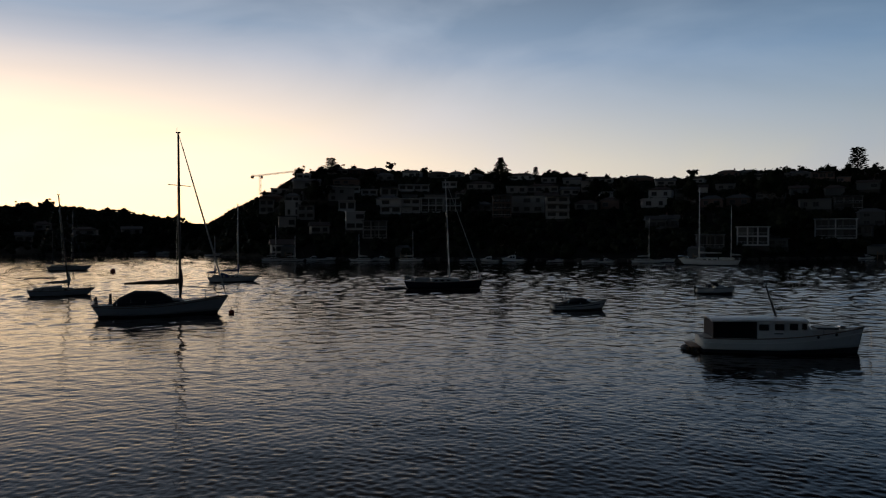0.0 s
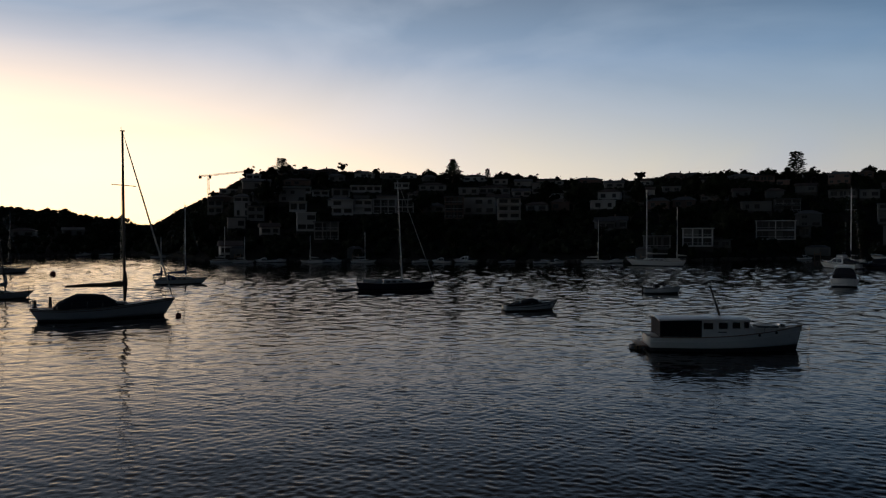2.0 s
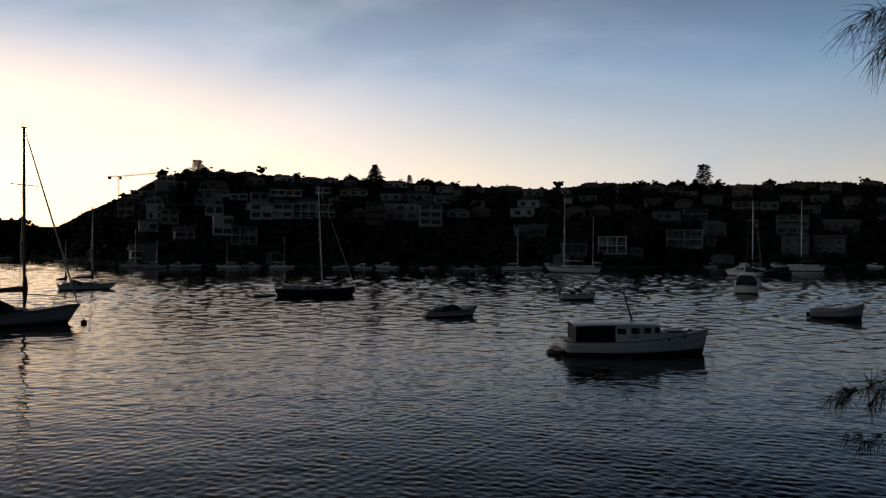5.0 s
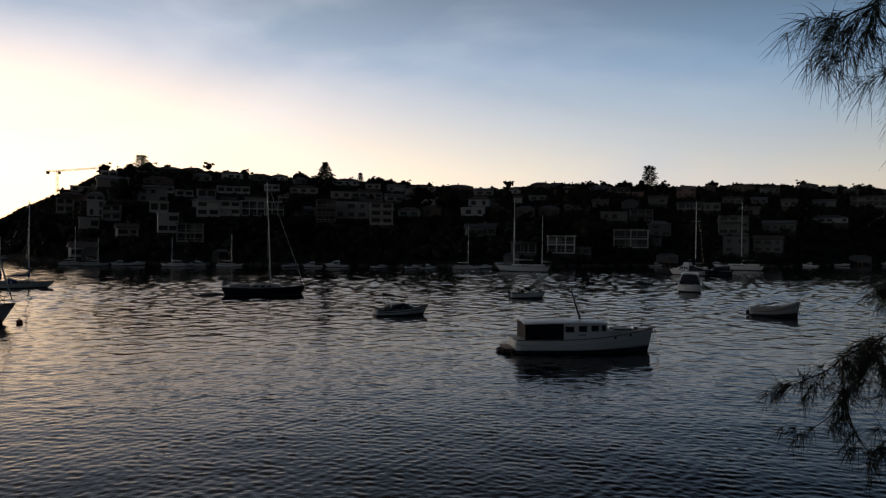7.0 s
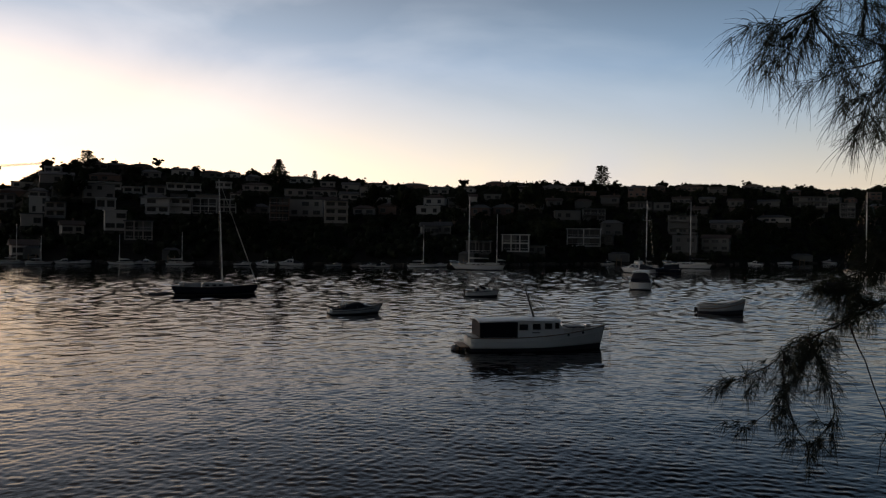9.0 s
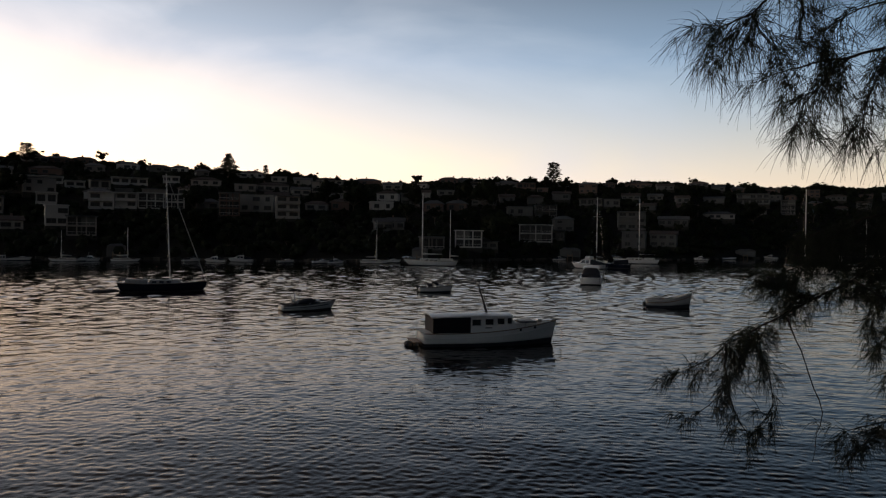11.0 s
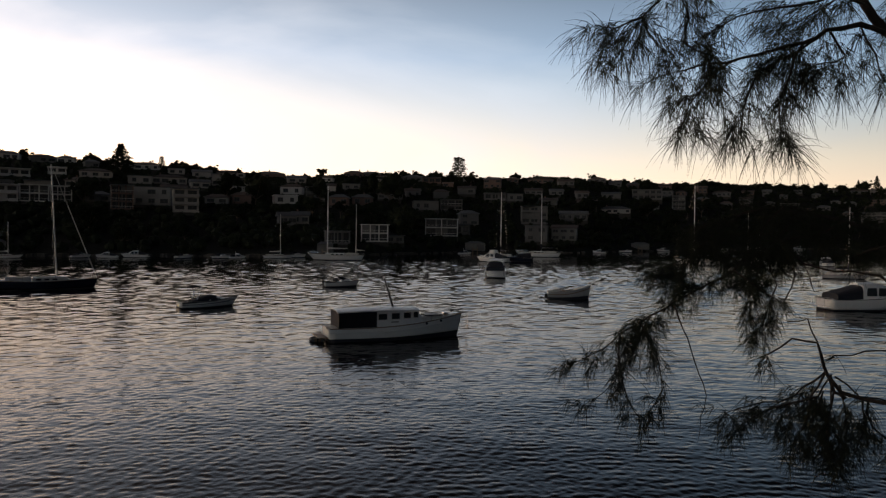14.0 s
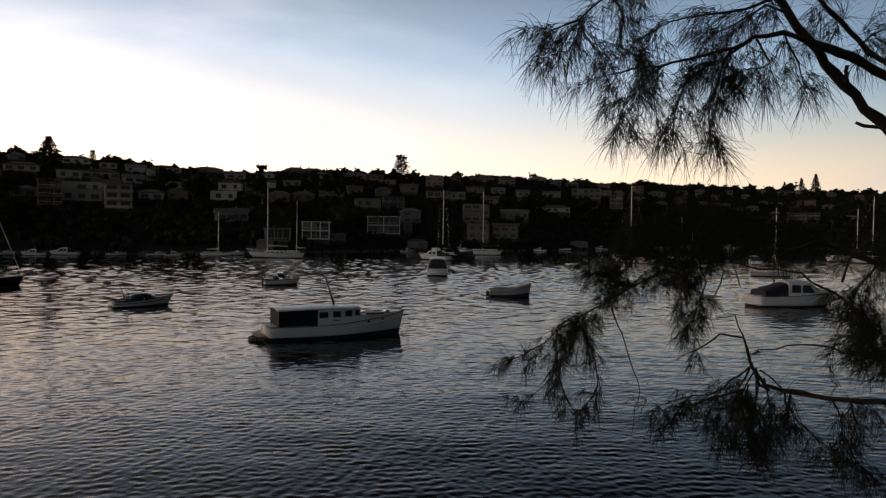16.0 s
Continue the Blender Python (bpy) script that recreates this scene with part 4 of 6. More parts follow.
runabout(pose(86.6, 67.2, 0, 0, 0, -60), 5.2, "small white runabout at its mooring", hull_mat=GREYHULL)


# ---- the hillside: houses ----
WHITE_WALL = material("white_render", (0.47, 0.46, 0.44), 0.8, grain=0.08, coarse=0.15, scale=1.2, random_tint=0.12)
CREAM_WALL = material("cream_render", (0.32, 0.30, 0.275), 0.85, grain=0.1, coarse=0.15, scale=1.2, random_tint=0.15)
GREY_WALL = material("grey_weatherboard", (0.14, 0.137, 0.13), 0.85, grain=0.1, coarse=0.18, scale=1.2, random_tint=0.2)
BRICK_WALL = material("red_brown_brick", (0.16, 0.105, 0.085), 0.9, grain=0.15, coarse=0.2, scale=2.0, random_tint=0.2)
TILES = material("dark_roof_tiles", (0.085, 0.062, 0.054), 0.85, grain=0.2, coarse=0.2, scale=1.5, random_tint=0.3)
METALROOF = material("grey_metal_roof", (0.10, 0.105, 0.11), 0.7, grain=0.1, coarse=0.15, scale=1.5, random_tint=0.25)
TRIM = material("white_trim", (0.52, 0.52, 0.50), 0.6, grain=0.06, coarse=0.1, scale=2)
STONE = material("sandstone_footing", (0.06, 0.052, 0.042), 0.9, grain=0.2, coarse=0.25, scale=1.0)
HOUSEGLASS = material("dull_window_glass", (0.035, 0.035, 0.036), 0.3, grain=0.1, scale=2, spec=0.25)
HOUSES = []


def ridge_r(az, f=0.97):
    return curve_at(SHORE, az) + curve_at(DEPTH, az) * f


WINDOW_MESH = {}


def window_parts(owner, x, y, z, w, h):
    """A window: white casing, dark pane and a sill."""
    key = (round(w, 1), round(h, 1))
    if key not in WINDOW_MESH:
        made = []
        bm = bmesh.new()
        for dx in (-w / 2, w / 2):
            box(bm, (dx, 0, 0), (0.12, 0.14, h + 0.12))
        for dz in (-h / 2, h / 2):
            box(bm, (0, 0, dz), (w, 0.14, 0.12))
        box(bm, (0, 0, 0), (0.07, 0.1, h))
        for q, mat, nm in ((bm, GREY_WALL, "window"), (None, HOUSEGLASS, "pane"), (None, GREY_WALL, "sill")):
            if q is None:
                q = bmesh.new()
                box(q, (0, 0.02, 0) if nm == "pane" else (0, -0.12, -h / 2 - 0.1), (w, 0.06, h) if nm == "pane" else (w + 0.3, 0.2, 0.07))
            me = bpy.data.meshes.new(nm)
            q.to_mesh(me)
            q.free()
            me.materials.append(mat)
            made.append((nm, me))
        WINDOW_MESH[key] = made
    holder = None
    for nm, me in WINDOW_MESH[key]:
        ob = new(nm, me)
        if holder is None:
            ob.parent = owner
            ob.location = (x, y - 0.03, z)
            holder = ob
        else:
            ob.parent = holder


HOUSE_WORDS = {"hip": "low hip-roofed house", "gable": "gable-roofed cottage", "block": "flat-roofed block of flats", "deck": "terraced house with stacked balconies",
               "porch": "house with open framed verandas", "tower": "narrow house with tall paired windows"}
WALL_WORDS = {"white_render": "white rendered", "cream_render": "cream rendered", "grey_weatherboard": "grey weatherboard", "red_brown_brick": "brown brick"}


def house(az, dist, width, height, floors, style, wall):
    rng = random.Random(round(az * 100) + 7919)
    if dist > ridge_r(az, 0.9):
        height, floors, style = min(height, 4.0), 1, "hip" if style in ("block", "deck", "tower") else style
        width *= 1.25
    height = min(height, 12.5, max(3.2, 6.6 + dist * math.tan(radians(curve_at(RIDGE_EL, az) + 0.12)) - land_height(az, dist)))
    floors = min(floors, max(1, int(height / 2.9)))
    width, depth = max(width, 6.5), rng.uniform(7.5, 10.5)
    p = land_at(az, dist)
    base_z = p.z - (0.9 if dist > ridge_r(az, 0.9) else 0.0)
    floors = max(floors, round((height - (1.5 if style in ("hip", "gable") else 0.3)) / 3.0), 1)
    body = max(2.9 * floors, height - (1.7 if style in ("hip", "gable") else 0.3))
    rz = -az + rng.uniform(-9, 9)
    if style == "porch" or style == "deck":
        rz = -az + rng.uniform(-4, 6)
    ob = thing("house", pose(p.x, p.y, base_z, 0, 0, rz), f"{WALL_WORDS[wall.name]} {HOUSE_WORDS[style]} among trees", "house", "houses on the hillside")
    half_deg = math.degrees(width / 2 / dist) + 0.1
    HOUSES.append((az - half_deg, az + half_deg, dist, math.degrees(math.atan2(base_z - 6.9, dist))))
    y0 = -depth / 2
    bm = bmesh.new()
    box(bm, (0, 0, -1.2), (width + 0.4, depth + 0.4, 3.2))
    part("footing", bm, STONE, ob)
    bm = bmesh.new()
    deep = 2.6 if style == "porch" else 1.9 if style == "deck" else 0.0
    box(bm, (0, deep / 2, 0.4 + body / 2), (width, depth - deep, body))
    # porch back walls are dark grey on any house: veranda shade put into the colour
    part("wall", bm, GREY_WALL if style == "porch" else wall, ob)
    storey = body / floors
    front = y0 + deep
    if style in ("hip", "gable"):
        bm = bmesh.new()
        e = 0.55
        rise = 1.5 if floors < 3 else 1.8
        w, d, z = width / 2 + e, depth / 2 + e, 0.4 + body
        inset = min(d, w * 0.6) if style == "hip" else 0.0
        vs = [bm.verts.new(q) for q in ((-w, -d, z), (w, -d, z), (w, d, z), (-w, d, z), (-w + inset, 0, z + rise), (w - inset, 0, z + rise))]
        under = [bm.verts.new(v.co - Vector((0, 0, 0.22))) for v in vs[:4]]
        for q in ((vs[0], vs[1], vs[5], vs[4]), (vs[1], vs[2], vs[5]), (vs[2], vs[3], vs[4], vs[5]), (vs[3], vs[0], vs[4]), tuple(reversed(under))):
            bm.faces.new(q)
        for k in range(4):
            bm.faces.new((under[k], under[(k + 1) % 4], vs[(k + 1) % 4], vs[k]))
        bmesh.ops.recalc_face_normals(bm, faces=bm.faces)
        roof = part("roof", bm, TILES if rng.random() < 0.6 else METALROOF, ob)
        if rng.random() < 0.5:
            bm = bmesh.new()
            box(bm, (rng.uniform(-0.3, 0.3) * width, 1.0, z + rise + 0.1), (0.7, 0.7, 1.5))
            part("chimney", bm, BRICK_WALL, roof)
    else:
        bm = bmesh.new()
        box(bm, (0, 0, 0.4 + body + 0.14), (width + 0.7, depth + 0.7, 0.28), bevel=0.03)
        part("roof", bm, TRIM if wall == WHITE_WALL else METALROOF, ob)
    n = max(2, int(width / (3.5 if style != "tower" else 2.2)))
    for f in range(floors):
        z = 0.4 + storey * (f + 0.5)
        for k in range(n):
            x = width * ((k + 0.5) / n - 0.5)
            if rng.random() < 0.12:
                continue
            # porch panes nearly fill each bay; their dark glass adds to the painted veranda shade
            wide = {"deck": width / n * 0.72, "porch": width / n * 0.9, "tower": 1.0}.get(style, rng.choice((1.6, 2.2, 2.8)))
            tall = storey * (0.8 if style == "porch" else 0.66 if style in ("deck", "tower") else 0.45)
            window_parts(ob, x, front - 0.05, z, round(wide, 1), round(tall, 1))
        if deep:
            bm = bmesh.new()
            box(bm, (0, y0 + deep / 2 - 0.15, 0.4 + storey * f - 0.02), (width + (0.3 if style == "deck" else 0.0), deep + 0.3, 0.24 if style == "deck" else 0.42))
            slab = part("balcony", bm, TRIM if wall == WHITE_WALL else wall, ob)
            bm = bmesh.new()
            if style == "deck":
                box(bm, (0, y0 - 0.2, 0.4 + storey * f + 0.5), (width + 0.2, 0.1, 0.9))
            else:
                for k in range(int(width / 1.6) + 1):
                    box(bm, (-width / 2 + 1.6 * k, y0 - 0.2, 0.4 + storey * f + 0.55), (0.05, 0.05, 0.9))
                box(bm, (0, y0 - 0.2, 0.4 + storey * f + 1.02), (width, 0.08, 0.1))
            part("balustrade", bm, wall if style == "deck" else TRIM, slab)
    if deep:
        count = 3 if style == "deck" or width > 12 else 4
        for k in range(count):
            bm = bmesh.new()
            t = 0.42 if style == "porch" else 0.22
            box(bm, (-width / 2 + t / 2 + (width - t) * k / (count - 1), y0 + 0.02, 0.4 + body / 2), (t, t, body))
            part("post", bm, TRIM if style == "porch" and wall == WHITE_WALL else wall, ob)
    return ob


def boatshed(az, dist, width):
    p = land_at(az, dist)
    ob = thing("boatshed", pose(p.x, p.y, max(p.z, 0.6), 0, 0, -az), "low timber boatshed and jetty at the water's edge", "boatshed", "boatsheds")
    bm = bmesh.new()
    box(bm, (0, 0, 1.2), (width, 5, 3.0))
    part("wall", bm, GREY_WALL, ob)
    bm = bmesh.new()
    box(bm, (0, 0, 3.0), (width, 5.9, 0.7), taper=0.55)
    part("roof", bm, METALROOF, ob)
    for s in (-0.25, 0.25):
        bm = bmesh.new()
        box(bm, (s * width, -2.53, 1.1), (width * 0.36, 0.1, 2.2))
        part("door", bm, GREY_WALL, ob)
    bm = bmesh.new()
    box(bm, (0, -6.5, 0.35), (2.0, 9, 0.2))
    part("jetty", bm, TEAK, ob)
    for k in range(4):
        for s in (-0.9, 0.9):
            bm = bmesh.new()
            tube(bm, [(s, -3 - 2.4 * k, -3), (s, -3 - 2.4 * k, 1.1)], 0.14, 7)
            part("pile", bm, TEAK, ob)


house(-30.50, 357, 5.3, 3.2, 1, "gable", CREAM_WALL)
house(-29.38, 420, 7.6, 3.2, 1, "hip", CREAM_WALL)
house(-26.69, 389, 10.4, 3.6, 1, "hip", CREAM_WALL)
house(-23.65, 428, 10.0, 3.4, 1, "gable", CREAM_WALL)
house(-13.90, 349, 4.0, 6.9, 2, "deck", CREAM_WALL)
house(-12.81, 234, 2.8, 3.2, 1, "gable", WHITE_WALL)
house(-12.38, 289, 5.1, 4.4, 1, "block", CREAM_WALL)
house(-11.89, 309, 3.5, 6.3, 2, "tower", WHITE_WALL)
house(-10.89, 299, 6.0, 5.8, 2, "deck", CREAM_WALL)
house(-10.85, 376, 13.8, 5.8, 1, "gable", CREAM_WALL)
house(-9.88, 269, 6.2, 3.6, 1, "gable", CREAM_WALL)
house(-8.44, 430, 9.6, 5.6, 2, "block", CREAM_WALL)
house(-8.15, 354, 18.2, 3.2, 1, "deck", WHITE_WALL)
house(-7.70, 383, 13.6, 4.6, 1, "hip", BRICK_WALL)
house(-7.68, 305, 6.9, 4.5, 1, "deck", WHITE_WALL)
house(-7.08, 267, 6.6, 7.0, 2, "block", WHITE_WALL)
house(-6.98, 433, 10.8, 5.3, 2, "block", BRICK_WALL)
house(-5.94, 348, 7.4, 3.2, 1, "deck", WHITE_WALL)
house(-5.48, 251, 8.4, 4.8, 1, "porch", CREAM_WALL)
house(-5.30, 433, 8.7, 5.0, 1, "hip", BRICK_WALL)
house(-4.66, 397, 9.4, 5.1, 1, "hip", CREAM_WALL)
house(-4.35, 341, 7.9, 4.4, 1, "deck", CREAM_WALL)
house(-4.18, 299, 8.6, 6.5, 2, "deck", WHITE_WALL)
house(-2.54, 301, 7.4, 6.0, 2, "deck", WHITE_WALL)
house(-2.37, 358, 15.0, 3.5, 1, "deck", WHITE_WALL)
house(-0.86, 302, 9.5, 6.0, 2, "porch", WHITE_WALL)
house(0.77, 306, 7.3, 6.2, 2, "porch", WHITE_WALL)
house(1.11, 433, 6.6, 4.1, 1, "hip", WHITE_WALL)
house(1.60, 340, 6.2, 3.9, 1, "hip", CREAM_WALL)
house(3.01, 362, 13.4, 4.5, 1, "hip", CREAM_WALL)
house(3.09, 312, 8.6, 3.2, 1, "hip", CREAM_WALL)
house(4.70, 290, 7.5, 7.9, 2, "porch", BRICK_WALL)
house(5.89, 355, 9.8, 3.8, 1, "block", CREAM_WALL)
house(6.79, 303, 13.5, 7.3, 2, "block", CREAM_WALL)
house(7.96, 366, 15.4, 5.0, 1, "hip", CREAM_WALL)
house(9.09, 289, 9.0, 8.0, 3, "deck", CREAM_WALL)
house(10.09, 359, 8.5, 4.0, 1, "gable", CREAM_WALL)
house(11.65, 367, 8.6, 4.8, 1, "deck", CREAM_WALL)
house(12.40, 425, 12.2, 3.8, 1, "hip", CREAM_WALL)
house(15.33, 437, 12.9, 3.8, 1, "hip", BRICK_WALL)
house(16.60, 275, 4.5, 5.3, 1, "gable", GREY_WALL)
house(17.32, 399, 9.9, 9.0, 2, "gable", CREAM_WALL)
house(17.66, 284, 5.8, 5.2, 1, "gable", CREAM_WALL)
house(18.79, 340, 8.8, 6.1, 2, "deck", GREY_WALL)
house(20.54, 242, 7.9, 4.4, 1, "porch", GREY_WALL)
house(21.86, 452, 9.1, 4.2, 1, "hip", BRICK_WALL)
house(23.15, 457, 10.0, 4.3, 1, "hip", GREY_WALL)
house(23.57, 259, 9.7, 6.0, 2, "porch", WHITE_WALL)
house(24.19, 417, 9.1, 8.0, 3, "deck", CREAM_WALL)
house(25.15, 264, 4.2, 3.2, 1, "gable", GREY_WALL)
house(27.54, 358, 12.2, 4.7, 1, "block", GREY_WALL)
house(28.88, 302, 13.7, 7.2, 2, "porch", WHITE_WALL)
house(29.62, 375, 11.0, 6.5, 2, "porch", GREY_WALL)
house(30.56, 313, 4.2, 4.3, 1, "deck", GREY_WALL)
house(30.99, 337, 8.6, 6.3, 2, "hip", GREY_WALL)
house(32.94, 462, 11.0, 10.1, 3, "hip", BRICK_WALL)
house(33.12, 412, 12.1, 4.2, 1, "deck", GREY_WALL)
house(34.70, 413, 8.8, 4.5, 1, "block", GREY_WALL)
house(36.26, 361, 12.8, 8.2, 3, "deck", GREY_WALL)
house(36.51, 318, 9.7, 7.2, 2, "block", GREY_WALL)
house(36.74, 514, 14.1, 6.3, 2, "hip", BRICK_WALL)
house(38.70, 330, 11.0, 6.1, 1, "gable", GREY_WALL)
house(38.71, 501, 10.5, 7.8, 2, "gable", GREY_WALL)
house(39.38, 384, 14.6, 5.6, 1, "gable", GREY_WALL)
house(39.99, 456, 7.7, 5.4, 1, "gable", GREY_WALL)
house(41.16, 564, 10.3, 5.2, 1, "hip", GREY_WALL)
house(42.25, 506, 12.7, 4.9, 1, "gable", GREY_WALL)
house(42.54, 442, 17.7, 4.3, 1, "hip", CREAM_WALL)
house(44.94, 543, 20.9, 7.6, 2, "deck", GREY_WALL)
house(46.48, 576, 8.0, 5.4, 2, "block", GREY_WALL)
house(47.27, 544, 8.7, 9.9, 3, "porch", GREY_WALL)
house(50.31, 678, 15.2, 5.8, 1, "hip", GREY_WALL)
house(52.03, 681, 10.3, 6.0, 1, "gable", GREY_WALL)
house(53.41, 768, 8.2, 7.1, 2, "gable", GREY_WALL)
house(54.95, 741, 16.5, 5.2, 2, "block", GREY_WALL)
house(59.26, 922, 16.8, 7.0, 2, "hip", GREY_WALL)
house(60.36, 922, 14.2, 6.9, 2, "block", GREY_WALL)
house(60.48, 756, 27.8, 8.3, 3, "deck", GREY_WALL)
# further houses, half hidden between the others
rng = random.Random(19)
for attempt in range(900):
    if len(HOUSES) > 150:
        break
    az, u = rng.uniform(-13.5, 22) if attempt % 3 else rng.uniform(22, 64), rng.uniform(0.42, 0.93)
    dist = ridge_r(az, u)
    el = math.degrees(math.atan2(land_height(az, dist) - 6.9, dist))
    wide = math.degrees(4.8 / dist)
    if any(a0 - wide < az < a1 + wide and abs(el - e0) < 0.6 for a0, a1, d0, e0 in HOUSES):
        continue
    house(az, dist, rng.uniform(6, 12), rng.choice((3.3, 4.0, 5.5)), rng.choice((1, 1, 2)), rng.choice(("hip", "gable", "deck", "block", "hip", "hip")),
          rng.choice((GREY_WALL, CREAM_WALL, BRICK_WALL, CREAM_WALL, WHITE_WALL) if az < 20 else (GREY_WALL, BRICK_WALL, GREY_WALL)))

for q in ((-12.3, 231, 4.5), (-3.2, 223, 5), (19.6, 226, 5), (31.6, 284, 8), (44.5, 375, 9)):
    boatshed(*q)


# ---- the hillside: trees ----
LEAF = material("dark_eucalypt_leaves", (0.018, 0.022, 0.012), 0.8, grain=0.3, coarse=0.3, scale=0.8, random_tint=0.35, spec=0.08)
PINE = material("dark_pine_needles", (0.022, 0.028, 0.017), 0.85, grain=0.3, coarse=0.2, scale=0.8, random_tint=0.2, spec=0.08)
BARK = material("grey_brown_bark", (0.12, 0.095, 0.075), 0.9, grain=0.25, coarse=0.25, scale=3, bump=0.5, spec=0.15)


def leaf_clump(verts, faces, c, r, rng, n):
    """A tuft of foliage round c: an uneven dense heart and loose leaf blades about it."""
    c = Vector(c)
    rows, cols = 4, 6
    i0 = len(verts)
    twist = rng.random() * 6.3
    for a in range(rows + 1):
        for b in range(cols):
            t, u = math.pi * a / rows, 2 * math.pi * b / cols + twist
            k = r * rng.uniform(0.55, 0.95)
            verts.append(c + Vector((math.sin(t) * math.cos(u) * k, math.sin(t) * math.sin(u) * k, math.cos(t) * k * 0.8)))
    for a in range(rows):
        for b in range(cols):
            d = (b + 1) % cols
            faces.append((i0 + a * cols + b, i0 + (a + 1) * cols + b, i0 + (a + 1) * cols + d, i0 + a * cols + d))
    for _ in range(n):
        d = Vector((rng.gauss(0, 1), rng.gauss(0, 1), rng.gauss(0, 0.8)))
        p = c + d.normalized() * r * rng.uniform(0.7, 1.2)
        a = Vector((rng.gauss(0, 1), rng.gauss(0, 1), rng.gauss(0, 0.6))).normalized()
        b = a.orthogonal().normalized()
        s = rng.uniform(0.16, 0.38)
        i = len(verts)
        verts += [p - a * s, p + b * s * 0.55, p + a * s, p - b * s * 0.55]
        faces.append((i, i + 1, i + 2, i + 3))


def mesh_of(name, verts, faces, mat):
    me = bpy.data.meshes.new(name)
    me.from_pydata([tuple(v) for v in verts], [], faces)
    me.materials.append(mat)
    return me


def tree_kind(seed, height, spread, shape):
    """Trunk and crown meshes for one kind of tree."""
    rng = random.Random(seed)
    bm = bmesh.new()
    fork = height * (0.34 if shape != "round" else 0.2)
    lean = rng.uniform(-0.06, 0.06) * height
    tube(bm, [(0, 0, -1.0), (lean * 0.3, 0, fork * 0.5), (lean * 0.6, 0.05, fork)], [0.05 * height * 0.55, 0.036 * height * 0.5, 0.028 * height * 0.5], 7)
    verts, faces = [], []
    limbs = rng.randint(6, 8)
    for k in range(limbs):
        a = 2 * math.pi * k / limbs + rng.uniform(-0.4, 0.4)
        out = spread * rng.uniform(0.45, 1.0)
        up = height * (rng.uniform(0.66, 0.95) if shape == "flat" else rng.uniform(0.34, 0.78))
        tip = Vector((lean + out * math.cos(a), out * math.sin(a), up))
        mid = Vector((lean * 0.7, 0, fork)).lerp(tip, 0.5) + Vector((0, 0, -0.05 * height))
        tube(bm, [(lean * 0.6, 0, fork * 0.95), mid, tip], [0.018 * height * 0.5, 0.01 * height * 0.5, 0.004 * height], 5)
        for j in range(rng.randint(3, 4)):
            c = tip + Vector((rng.gauss(0, spread * 0.22), rng.gauss(0, spread * 0.22), rng.gauss(0, height * (0.05 if shape == "flat" else 0.09))))
            leaf_clump(verts, faces, c, spread * rng.uniform(0.2, 0.36), rng, 16)
        leaf_clump(verts, faces, mid + Vector((0, 0, height * 0.12)), spread * 0.3, rng, 14)
    leaf_clump(verts, faces, (lean, 0, height * 0.82), spread * 0.5, rng, 30)
    if shape == "round":
        leaf_clump(verts, faces, (lean, 0, height * 0.6), spread * 0.8, rng, 60)
    me = bpy.data.meshes.new("trunk")
    bm.to_mesh(me)
    bm.free()
    me.materials.append(BARK)
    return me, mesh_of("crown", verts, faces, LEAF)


def pine_kind(seed, height, spread, gap=0.3, top=0.25):
    """A tall tiered pine: whorls of upturned boughs on a straight trunk."""
    rng = random.Random(seed)
    bm = bmesh.new()
    tube(bm, [(0, 0, -1.0), (0, 0, height * 0.5), (0, 0, height)], [0.022 * height, 0.014 * height, 0.02], 7)
    verts, faces = [], []
    z = height * gap
    while z < height * 0.97:
        f = (z - height * gap) / (height * (1 - gap))
        reach = spread * (1 - (1 - top) * f) * rng.uniform(0.8, 1.1)
        for k in range(8):
            a = 2 * math.pi * (k + rng.random() * 0.7) / 8
            far = reach * rng.uniform(0.75, 1.1)
            tip = Vector((far * math.cos(a), far * math.sin(a), z + far * 0.25))
            tube(bm, [(0, 0, z), tip], [0.07, 0.02], 4)
            for q in (0.3, 0.5, 0.7, 0.85, 1.0):
                leaf_clump(verts, faces, Vector((0, 0, z)).lerp(tip, q), 0.22 + 0.05 * far, rng, 4)
        z += height * 0.072 * (1 - 0.35 * f)
    leaf_clump(verts, faces, (0, 0, height * 0.98), 0.4, rng, 10)
    me = bpy.data.meshes.new("trunk")
    bm.to_mesh(me)
    bm.free()
    me.materials.append(BARK)
    return me, mesh_of("crown", verts, faces, PINE)


def stand(kind, p, scale, rz, label, group, squash=1.0):
    ob = thing("tree", pose(p.x, p.y, p.z, 0, 0, rz), label, "tree", group)
    ob.scale = (scale, scale, scale * squash)
    for nm, me in zip(("trunk", "crown"), kind):
        new(nm, me).parent = ob
    return ob


ROUND = [tree_kind(k, 8.0, 3.6, "round") for k in (1, 2, 3, 4)]
FLAT = [tree_kind(k, 9.0, 3.9, "flat") for k in (11, 12, 13)]
TALLPINE = pine_kind(21, 15.0, 4.0, 0.2, 0.42)
CONEPINE = pine_kind(22, 13.0, 3.6, 0.12, 0.12)


def crowned(az, dist, top_el, kind, tall, label, wide=1.0):
    p = land_at(az, dist)
    top = 6.9 + dist * math.tan(radians(top_el))
    size = max(0.4, (top - p.z) / tall)
    stand(kind, p, size * wide, az * 37 % 360, label, "pines on the ridge", 1 / wide)


